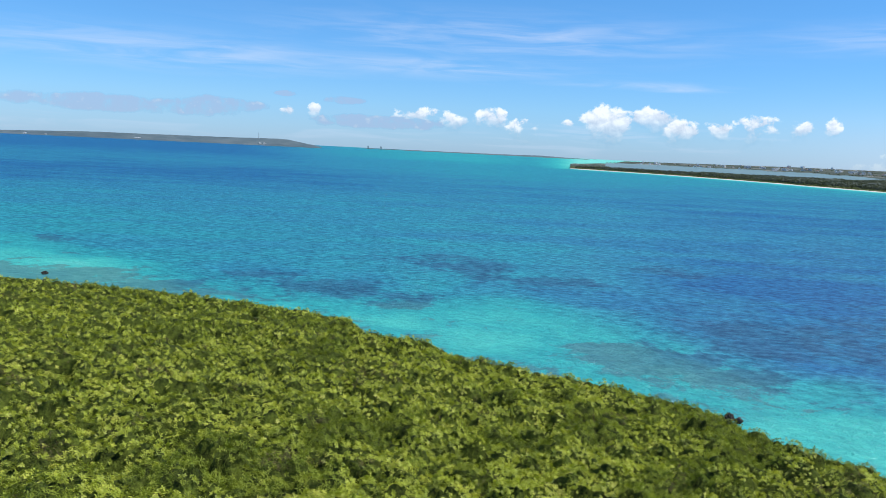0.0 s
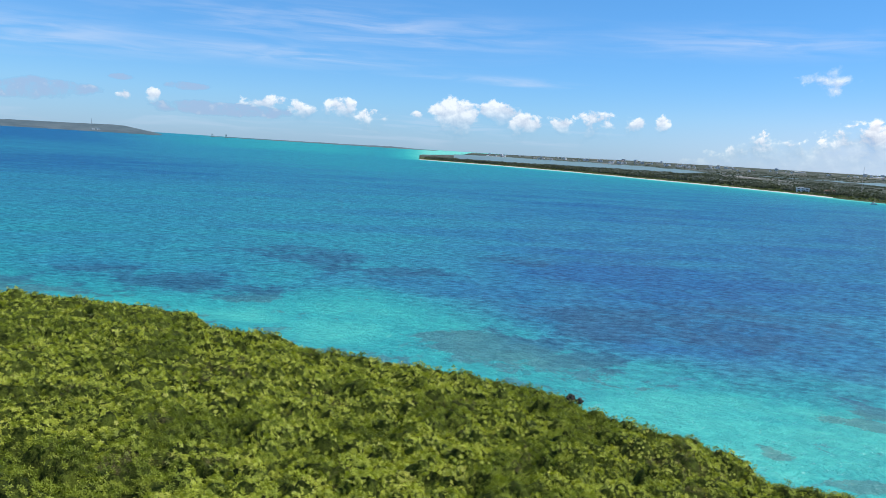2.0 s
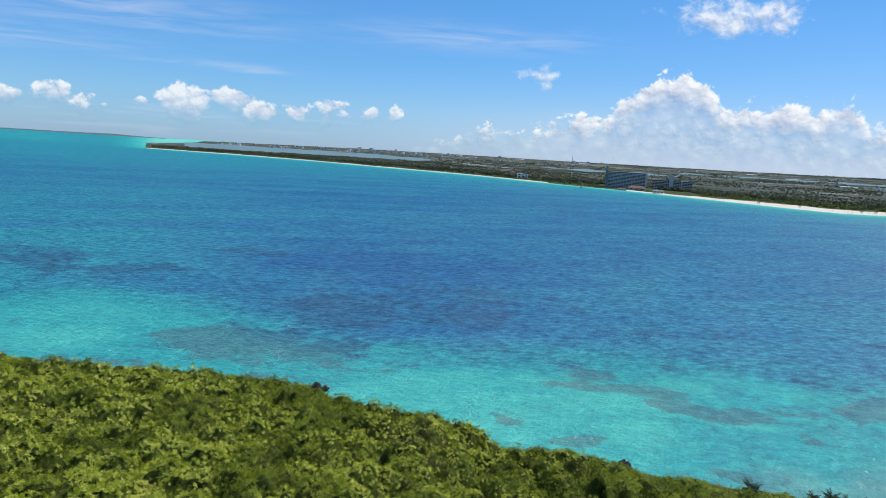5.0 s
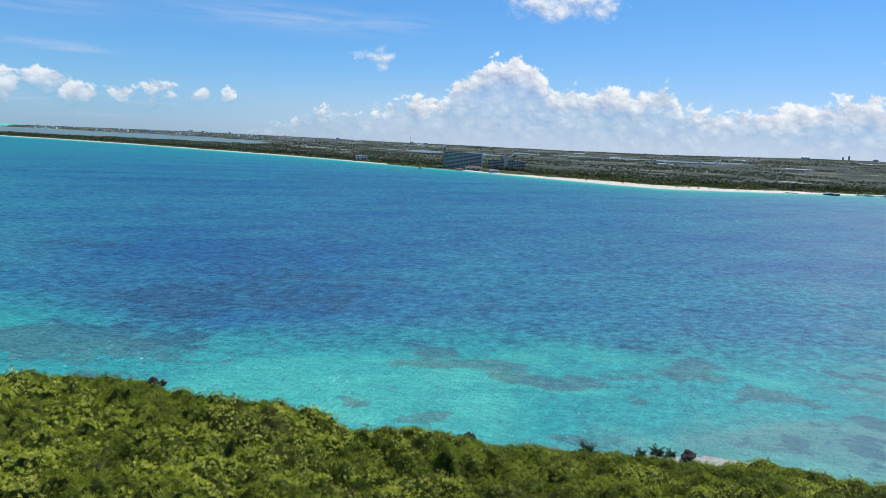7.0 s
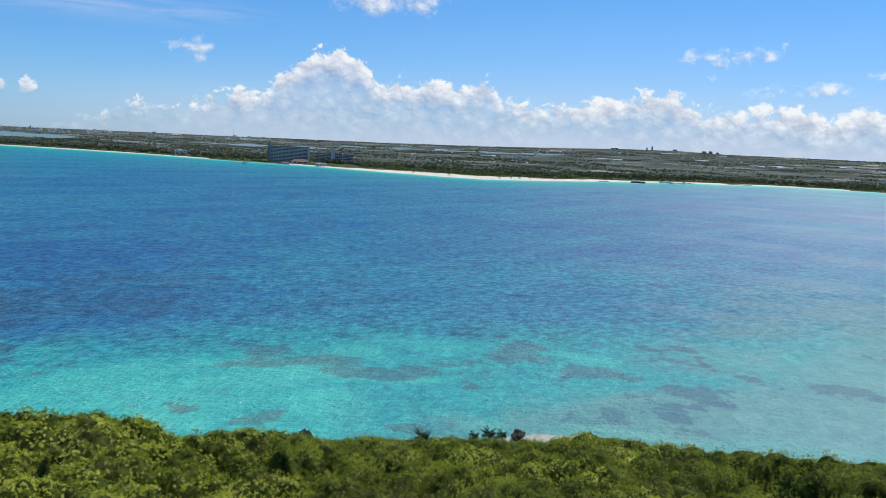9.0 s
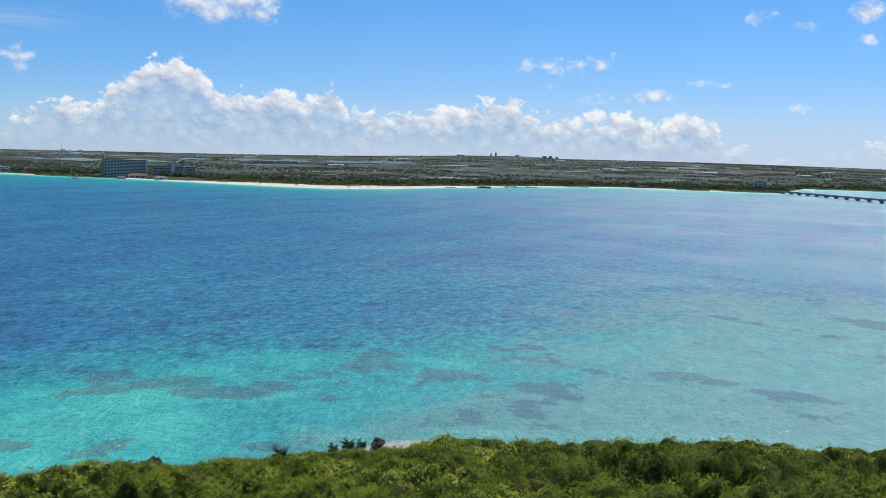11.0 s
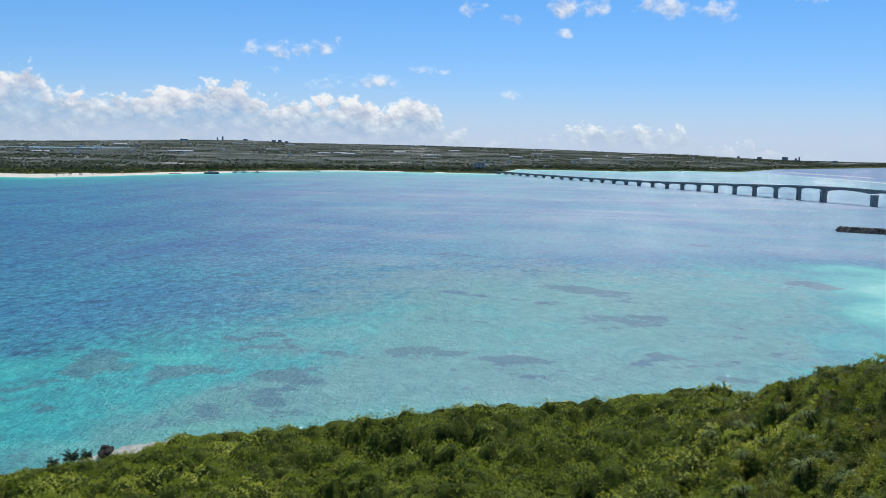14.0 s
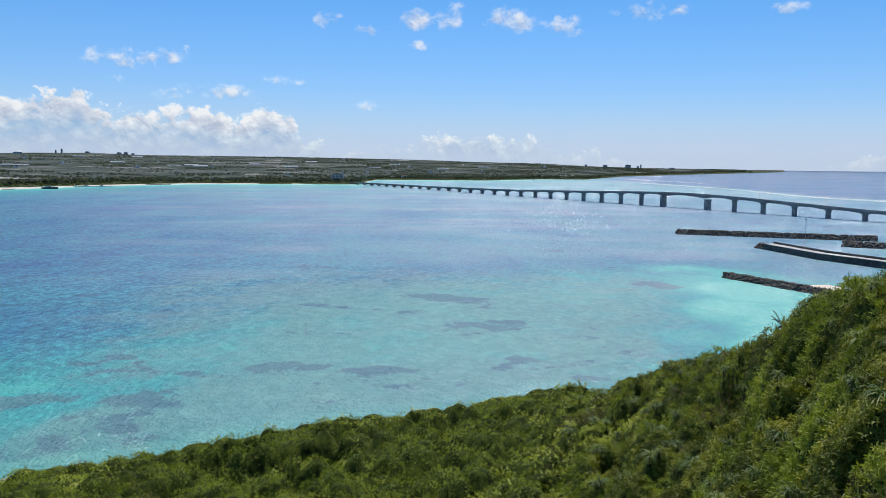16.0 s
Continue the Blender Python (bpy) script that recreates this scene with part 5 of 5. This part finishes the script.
DECK_Z = [(-1060, 3.6), (-975, 4.6), (-600, 6.0), (-350, 8.6), (-150, 13.4), (-39, 16.6), (36, 17.6), (110, 15.9), (200, 12.2), (267, 9.6), (330, 7.8), (700, 5.4), (1000, 5.0)]


def deck_z(s):
    t = np.array(DECK_Z)
    k = np.linspace(-40, 40, 9)
    return float(np.mean(np.interp(s + k, t[:, 0], t[:, 1])))


def build_bridge():
    bridge = thing("bridge", label="long grey concrete girder bridge over the strait", category="bridge")
    stations = [-SPAN * k for k in range(26, -1, -1)] + [MAIN + SPAN * k for k in range(0, 12)]
    side = Vector((-ALONG.y, ALONG.x))

    def at(s, w, z):
        p = PIER_A + ALONG * s + side * w
        return (p.x, p.y, z)

    def strip(name, section, mat, label=""):
        """A part along the whole deck; the section gives offset and height pairs for a station and the way through its span."""
        bm = bmesh.new()
        rows = []
        for a, b in zip(stations, stations[1:]):
            n = 10 if b - a < 50 else 16
            for i in range(n):
                q = i / n
                rows.append((a + (b - a) * q, q, b - a))
        rows.append((stations[-1], 0.0, SPAN))
        loops = [[bm.verts.new(at(s, w, z)) for w, z in section(s, q, ln)] for s, q, ln in rows]
        for r0, r1 in zip(loops, loops[1:]):
            k = len(r0)
            for j in range(k):
                bm.faces.new((r0[j], r1[j], r1[(j + 1) % k], r0[(j + 1) % k]))
        bm.faces.new(loops[0][::-1])
        bm.faces.new(loops[-1])
        bmesh.ops.recalc_face_normals(bm, faces=bm.faces)
        return part(name, bm, mat, bridge, label)

    def girder(s, q, ln):
        z = deck_z(s)
        arch = 4 * q * (1 - q)
        deep = (2.5 if ln < 50 else 4.2) - (1.5 if ln < 50 else 2.9) * arch ** 0.8
        return ((-3.2, z - 0.6), (3.2, z - 0.6), (2.7, z - 0.6 - deep), (-2.7, z - 0.6 - deep))

    strip("girder", girder, CONCRETE)
    strip("deck_slab", lambda s, q, ln: ((-5.2, deck_z(s)), (5.2, deck_z(s)), (5.2, deck_z(s) - 0.55), (-5.2, deck_z(s) - 0.55)), CONCRETE)
    strip("roadway", lambda s, q, ln: ((-4.2, deck_z(s) + 0.06), (4.2, deck_z(s) + 0.06), (4.2, deck_z(s) + 0.004), (-4.2, deck_z(s) + 0.004)), ASPHALT, "grey asphalt roadway")
    for w in (-5.05, 5.05):
        strip("parapet", lambda s, q, ln, w=w: ((w - 0.14, deck_z(s) + 0.95), (w + 0.14, deck_z(s) + 0.95), (w + 0.14, deck_z(s) + 0.003), (w - 0.14, deck_z(s) + 0.003)), CONCRETE)
    turn = math.degrees(math.atan2(ALONG.y, ALONG.x))
    for i, s in enumerate(stations):
        main = abs(s) < 1 or abs(s - MAIN) < 1
        top = deck_z(s) - 0.6 - (4.2 if main else 2.5)
        hw, hl = (3.6, 2.3) if main else (2.9, 1.25)
        p = at(s, 0, 0)
        leg = part("pier", boxes((-hl, hl, -hw, hw, -3.0, top - 1.2, 0.3)), CONCRETE, bridge)
        bm = bmesh.new()
        v = [bm.verts.new(q) for q in ((-hl, -hw, top - 1.2), (hl, -hw, top - 1.2), (hl, hw, top - 1.2), (-hl, hw, top - 1.2), (-hl - 0.5, -hw - 0.5, top + 0.02), (hl + 0.5, -hw - 0.5, top + 0.02), (hl + 0.5, hw + 0.5, top + 0.02), (-hl - 0.5, hw + 0.5, top + 0.02))]
        for f in ((0, 1, 5, 4), (1, 2, 6, 5), (2, 3, 7, 6), (3, 0, 4, 7), (4, 5, 6, 7), (3, 2, 1, 0)):
            bm.faces.new([v[j] for j in f])
        cap = part("pier_cap", bm, CONCRETE, bridge)
        leg.matrix_local = pose(p[0], p[1], 0, 0, 0, turn)
        cap.matrix_local = pose(p[0], p[1], 0, 0, 0, turn)
    for s in range(-900, 420, 80):
        z = deck_z(s)
        p = at(s, 5.05, z + 0.9)
        bm = bmesh.new()
        rod(bm, (0, 0, 0), (0, 0, 7.5), 0.11, 0.07, 6)
        pole = part("lamp_post", bm, STEEL, bridge, "thin steel lamp post")
        pole.matrix_local = pose(*p, 0, 0, turn)
        part("lamp_arm", rod(bmesh.new(), (0, 0, 7.4), (0, -1.8, 8.0), 0.06, 0.05, 5), STEEL, pole)
        part("lamp_head", boxes((-0.15, 0.15, -2.4, -1.75, 7.92, 8.08)), STEEL, pole)
    return bridge


build_bridge()


# ---- harbour works ----
def rough_stones(path, width, height, count, seed, size):
    """Angular armour stones piled over a mound that follows the path."""
    r = rng_of(seed)
    pts = [Vector(p) for p in path]
    lens = [(b - a).length for a, b in zip(pts, pts[1:])]
    total = sum(lens)
    V, F = [], []
    cube = np.array([(x, y, z) for x in (-1, 1) for y in (-1, 1) for z in (-1, 1)], float)
    quads = np.array([(0, 1, 3, 2), (4, 6, 7, 5), (0, 4, 5, 1), (2, 3, 7, 6), (0, 2, 6, 4), (1, 5, 7, 3)])
    for i in range(count):
        s = r.uniform(0, total)
        k = 0
        while k < len(lens) - 1 and s > lens[k]:
            s -= lens[k]
            k += 1
        way = (pts[k + 1] - pts[k]).normalized()
        side = Vector((-way.y, way.x))
        w = r.uniform(-1, 1)
        mid = pts[k] + way * s + side * (w * width / 2)
        z = height * (1 - max(0.0, abs(w) - 0.3) / 0.7) - 0.4
        sc = size * r.uniform(0.55, 1.3, 3)
        rot = np.array(Euler(r.uniform(-0.7, 0.7, 3)).to_matrix())
        box8 = (cube * (0.75 + 0.25 * r.uniform(size=(8, 3))) * sc / 2) @ rot.T + np.array((mid.x, mid.y, z))
        F.append(quads + 8 * i)
        V.append(box8)
    return np.concatenate(V), np.concatenate(F)


def build_breakwater(name, path, width, height, count, seed, label, size=2.0):
    wall = thing(name, label=label, category="breakwater")
    V, F = rough_stones(path, width, height, count, seed, size)
    stones = new("armour_layer", mesh_of("armour_layer", V, F, ARMOUR))
    stones.parent = wall
    tagged(stones, kind="stuff")
    bm = bmesh.new()
    pts = [Vector(p) for p in path]
    rows = []
    for i, p in enumerate(pts):
        way = (pts[min(i + 1, len(pts) - 1)] - pts[max(i - 1, 0)]).normalized()
        side = Vector((-way.y, way.x))
        rows.append([bm.verts.new((*(p + side * (w * width / 2)), z)) for w, z in ((-1.15, -1.5), (-0.35, height - 0.5), (0.35, height - 0.5), (1.15, -1.5))])
    for a, b in zip(rows, rows[1:]):
        for j in range(3):
            bm.faces.new((a[j], a[j + 1], b[j + 1], b[j]))
    bm.faces.new(rows[0])
    bm.faces.new(rows[-1])
    bmesh.ops.recalc_face_normals(bm, faces=bm.faces)
    part("core", bm, ARMOUR, wall)
    return wall


build_breakwater("outer_breakwater", [(594, -191), (570, -252), (547, -316)], 11, 3.4, 900, 101, "long dark breakwater of piled armour stones", 1.3)
build_breakwater("inner_breakwater", [(509, -272), (493, -296), (478, -322)], 13, 3.4, 420, 102, "short breakwater of grey armour stones", 1.3)
build_breakwater("groyne", [(361, -140), (338, -150), (308, -163)], 8, 2.3, 520, 103, "low stone groyne running out from the sandy beach", 1.05)


def build_quay():
    quay = thing("quay", label="concrete quay wall with a pale paved top", category="quay")
    path = [Vector(p) for p in ((486, -214), (434, -221), (398, -236), (360, -262))]
    width, height = 8.0, 3.4

    def prism(w0, w1, z0, z1, mat, name, label=""):
        bm = bmesh.new()
        rows = []
        for i, p in enumerate(path):
            way = (path[min(i + 1, 3)] - path[max(i - 1, 0)]).normalized()
            side = Vector((-way.y, way.x))
            rows.append([bm.verts.new((*(p + side * w), z)) for w, z in ((w0, z0), (w0, z1), (w1, z1), (w1, z0))])
        for a, b in zip(rows, rows[1:]):
            for j in range(4):
                bm.faces.new((a[j], b[j], b[(j + 1) % 4], a[(j + 1) % 4]))
        bm.faces.new(rows[0])
        bm.faces.new(rows[-1])
        bmesh.ops.recalc_face_normals(bm, faces=bm.faces)
        return part(name, bm, mat, quay, label)

    prism(-width / 2, width / 2, -3, height, DARK_CONCRETE, "wall")
    prism(-width / 2 + 0.5, width / 2 - 1.4, height + 0.004, height + 0.16, PALE_CONCRETE, "paving", "pale paved quay top")
    prism(width / 2 - 1.2, width / 2 - 0.3, height + 0.004, height + 1.3, DARK_CONCRETE, "wave_wall")
    V, F = rough_stones([path[0] + Vector((9, 1)), path[0] + Vector((-3, 0))], 9, 2.8, 40, 104, 1.8)
    toe = new("toe_stones", mesh_of("toe_stones", V, F, ARMOUR))
    toe.parent = quay
    tagged(toe, kind="stuff")
    for x, y in ((455, -221), (398, -239)):
        pole = thing("lamp_pole", (x, y, height), 0, "thin grey lamp pole standing on the quay", "lamp pole", "quay lamps")
        part("pole", rod(bmesh.new(), (0, 0, 0), (0, 0, 17), 0.16, 0.09, 6), STEEL, pole)
        part("lamp_head", boxes((-0.9, 0.9, -0.2, 0.2, 16.9, 17.2)), STEEL, pole)
        part("footing", boxes((-0.5, 0.5, -0.5, 0.5, 0, 0.5)), CONCRETE, pole)


build_quay()


def build_spit():
    """The white sand at the root of the groyne."""
    u = np.linspace(-1, 1, 40)
    U, W = np.meshgrid(u, u, indexing="ij")
    X = 318 + 22 * U + 5 * W
    Y = -168 - 8 * U + 10 * W
    Z = 1.3 * (1 - U ** 2 - W ** 2) + 0.5 * (fbm(X / 6.0, Y / 6.0, 111.0) - 0.5) - 0.25
    ob = sheet("beach_sand", X, Y, np.maximum(Z, -0.8), SAND)
    return tagged(ob, "white coral sand spit at the root of the groyne", "beach", kind="structure")


build_spit()

# bearing and width of the dry sand below the wood
STRAND = [(55, -3), (57, 0.6), (60, 3.2), (62, 0.4), (64, -3)]


def build_strand():
    """The narrow coral beach that shows between the wood and the water."""
    az = np.arange(55.0, 64.1, 0.15)
    u = np.linspace(0, 1, 14)
    A, U = np.meshgrid(az, u, indexing="ij")
    foot = 50.0 / np.tan(np.radians(-over(RIM, A)))
    wide = over(STRAND, A) + 1.6 * (fbm(A * 1.6, 0 * A, 120.0, 3) - 0.5)
    D = foot - 2.0 + U * 10.0
    X, Y = D * np.sin(np.radians(A)), D * np.cos(np.radians(A))
    Z = 0.05 * (wide - (D - foot)) + 0.10 * (fbm(X / 2.2, Y / 2.2, 121.0, 3) - 0.5)
    ob = sheet("shore_sand", X, Y, np.clip(Z, -0.5, 0.22), STRAND_SAND, up=False)
    return tagged(ob, "narrow strip of wet coral sand under the wood", "beach", kind="structure")


build_strand()

# ---- near shore: rocks, cycads, pandanus ----
def build_rock(place, size, seed, label, waist=0.0, turn=0.0):
    """A pitted limestone boulder, undercut at the waterline where waist is set."""
    bm = bmesh.new()
    bmesh.ops.create_icosphere(bm, subdivisions=4, radius=1.0)
    for v in bm.verts:
        p = v.co.copy()
        q = p * 1.3 + Vector((seed, seed * 0.7, -seed))
        k = 1 + 0.42 * (noise.fractal(q, 0.9, 2.1, 4)) + 0.16 * noise.noise(p * 5.5 + Vector((seed, 0, 0)))
        h = p.z * 0.5 + 0.5
        pinch = 1 - waist * math.exp(-((h - 0.28) / 0.2) ** 2)
        v.co = Vector((p.x * k * pinch * size[0], p.y * k * pinch * size[1], (p.z * k * 0.5 + 0.4) * size[2]))
    me = bpy.data.meshes.new("shore_rock")
    bm.to_mesh(me)
    bm.free()
    me.materials.append(KARST)
    ob = new("shore_rock", me)
    ob.matrix_world = pose(*place, 0, 0, turn)
    return tagged(ob, label, "rock", "rocks along the near shore")


build_rock((116.6, 71.0, -0.2), (1.9, 1.1, 2.0), 3.1, "black undercut limestone rock standing on the reef flat", 0.35, 20)
build_rock((57.6, 153.0, -0.5), (1.3, 1.0, 2.2), 7.7, "grey and black limestone stack beside the shrubs", 0.25, 60)
build_rock((58.9, 151.6, 0.0), (0.8, 0.7, 1.2), 11.2, "small dark limestone boulder beside the stack", 0.2)
build_rock((92.0, 98.2, -0.7), (1.2, 0.9, 1.9), 5.4, "dark reddish limestone boulder at the wood's edge", 0.1)
build_rock((-137.5, 276.0, -0.4), (1.2, 1.0, 1.7), 9.3, "brown and white limestone rock off the point", 0.3)
build_rock((90.3, 98.8, -0.6), (0.6, 0.6, 1.3), 14.2, "low dark boulder on the shore", 0.0)


def frond_mesh(length, leaflets, droop, width, mat, rise=0.9):
    """A feather leaf: an arching rib with two rows of narrow leaflets."""
    V, F = [], []
    rib = []
    for i in range(leaflets + 1):
        t = i / leaflets
        rib.append(Vector((length * t * (1 - 0.12 * t), 0, length * (rise * t - droop * t * t))))
    for a, b in zip(rib, rib[1:]):
        k = len(V)
        V += [a + Vector((0, 0.02, 0)), a - Vector((0, 0.02, 0)), b - Vector((0, 0.015, 0)), b + Vector((0, 0.015, 0))]
        F.append((k, k + 1, k + 2, k + 3))
    for i in range(1, leaflets + 1):
        t = i / leaflets
        ln = width * math.sin(math.pi * min(0.97, 0.16 + 0.8 * t)) + 0.06
        for s in (-1, 1):
            a = rib[i]
            tip = a + Vector((ln * 0.45, s * ln, ln * 0.18))
            w = Vector((length / leaflets * 0.55, 0, 0))
            k = len(V)
            V += [a - w, a + w, tip + w * 0.3, tip - w * 0.3]
            F.append((k, k + 1, k + 2, k + 3))
    return mesh_of("frond", [tuple(v) for v in V], F, mat)


def build_cycad(place, scale, seed, label, name="cycad", fronds=46, trunk=0.9):
    r = rng_of(seed)
    plant = thing(name, place, 0, label, "cycad" if name == "cycad" else "palm", "cycads on the shore" if name == "cycad" else "")
    bm = bmesh.new()
    rod(bm, (0, 0, -1.5), (0.05, 0, trunk * scale), 0.22 * scale, 0.17 * scale, 9)
    part("trunk", bm, BARK, plant)
    meshes = [frond_mesh(1.35 * scale, 18, d, 0.30 * scale, CYCAD, u) for d, u in ((0.50, 0.85), (0.45, 0.45), (0.35, 0.10), (0.40, 1.30))]
    for i in range(fronds):
        f = new("frond", meshes[i % 4])
        f.parent = plant
        f.matrix_local = pose(0.03, 0, trunk * scale, r.uniform(-8, 8), r.uniform(-12, 14), i * 137.5)
    return plant


def canopy_spot(az, d):
    return d * math.sin(radians(az)), d * math.cos(radians(az)), float(canopy_top(np.array([az]), np.array([d]))[0])


def build_cycads():
    for x, y, sc, sd in ((95.6, 75.6, 1.3, 1), (103.4, 68.2, 1.15, 2), (101.6, 69.8, 0.9, 3), (104.8, 66.7, 0.85, 4)):
        az, d = math.degrees(math.atan2(x, y)), math.hypot(x, y)
        z = canopy_spot(az, min(d, float(rim_distance(np.array([az]))[0]) - 1.5))[2]
        build_cycad((x, y, z - 0.25), sc * 0.85, sd, "dark green cycad with a round crown of stiff fronds", trunk=0.2)
    x, y, z = canopy_spot(115.0, 78.0)
    build_cycad((x, y, z - 0.6), 0.95, 5, "dark palm with drooping fronds on the slope's edge", "shore_palm", 20, 0.5)


build_cycads()


def blade_points(count, length, r, spread=1.0):
    """Long folded blades that arch out of one heart."""
    V, F = [], []
    for i in range(count):
        a = r.uniform(0, 2 * math.pi)
        up = r.uniform(0.35, 1.35) * spread
        ln = length * r.uniform(0.7, 1.2)
        out = Vector((math.cos(a), math.sin(a), 0))
        side = Vector((-math.sin(a), math.cos(a), 0))
        w = length * r.uniform(0.028, 0.045)
        prev = None
        for k in range(5):
            t = k / 4
            c = out * (ln * t * (0.45 + 0.4 * t)) + Vector((0, 0, ln * (up * t - 0.95 * t * t)))
            ww = w * (1 - t) ** 0.6 + 0.004
            row = (c - side * ww, c + side * ww)
            n = len(V)
            V += [tuple(row[0]), tuple(row[1])]
            if prev is not None:
                F.append((prev, prev + 1, n + 1, n))
            prev = n
    return V, F


def build_pandanus():
    r = rng_of(81)
    models = []
    for k in range(3):
        plant = thing("pandanus", (0, 0, 0), 0, ("bushy pandanus with long arching blades on the slope", "green screw pine with stiff sword-like leaves", "pandanus clump half hidden in the shrubs")[k], "pandanus", "pandanus on the slope")
        bm = bmesh.new()
        rod(bm, (0, 0, -2.2), (0, 0, 0.15), 0.13, 0.09, 7)
        rod(bm, (0, 0, -1.0), (0.5, 0.2, 0.0), 0.09, 0.06, 6)
        part("trunk", bm, BARK, plant)
        V, F = blade_points(46, (1.25, 1.5, 1.0)[k], r)
        crown = new("crown", mesh_of("crown", V, F, BLADE))
        crown.parent = plant
        V, F = blade_points(26, 0.9, r)
        crown2 = new("crown", mesh_of("crown", V, F, BLADE))
        crown2.parent, crown2.location = plant, (0.5, 0.2, 0.0)
        models.append(plant)
    spots = [(101.65, 63.0, 1.5), (112.0, 33.0, 1.0), (118.0, 46.0, 1.1)]
    for _ in range(130):
        a = r.uniform(101, 122.5)
        rd = float(rim_distance(np.array([a]))[0])
        d = 33 + (rd - 34) * r.uniform() ** 0.8
        spots.append((a, d, r.uniform(0.5, 1.0)))
    for i, (a, d, sc) in enumerate(spots):
        x, y, z = canopy_spot(a, d)
        m = Matrix.Translation((x, y, z + 0.3)) @ Matrix.Rotation(r.uniform(0, 6.28), 4, "Z")
        if i < 3:
            ob = models[i]
            ob.matrix_world = m
        else:
            ob = copy_thing(models[i % 3], m)
        ob.scale = (sc, sc, sc)


build_pandanus()


def build_fringe():
    """Salt-worn pandanus and screw pines that edge the wood above the water."""
    r = rng_of(91)
    V, F = [], []
    for _ in range(600):
        a = r.uniform(-24, 90) if r.uniform() < 0.55 else r.uniform(8, 62)
        rd = float(rim_distance(np.array([a]))[0])
        x, y, z = canopy_spot(a, rd - r.uniform(0, 1) ** 1.5 * 9 - 0.2)
        v, f = blade_points(13, r.uniform(0.5, 0.95), r)
        n = len(V)
        V += [(p[0] + x, p[1] + y, p[2] + z - 0.1) for p in v]
        F += [tuple(i + n for i in q) for q in f]
    ob = new("pandanus_fringe", mesh_of("pandanus_fringe", V, F, BLADE))
    tagged(ob, "spiky dark green pandanus edging the wood above the water", "shrubs", kind="stuff")
    V, F = [], []
    for _ in range(2400):
        a = r.uniform(103, 124)
        rd = float(rim_distance(np.array([a]))[0])
        d = 26 + (rd - 26) * r.uniform() ** 0.7
        if fbm(np.array([a * 0.9]), np.array([d * 0.12]), 99.0)[0] < 0.47 and d < rd - 8:
            continue
        x, y, z = canopy_spot(a, d)
        v, f = blade_points(9, r.uniform(0.45, 0.95), r, 1.5)
        n = len(V)
        V += [(p[0] * 0.6 + x, p[1] * 0.6 + y, p[2] * 1.15 + z) for p in v]
        F += [tuple(i + n for i in q) for q in f]
    ob = new("tall_grass", mesh_of("tall_grass", V, F, GRASS))
    tagged(ob, "tall tufted grass on the open upper slope", "grass", kind="stuff")


build_fringe()
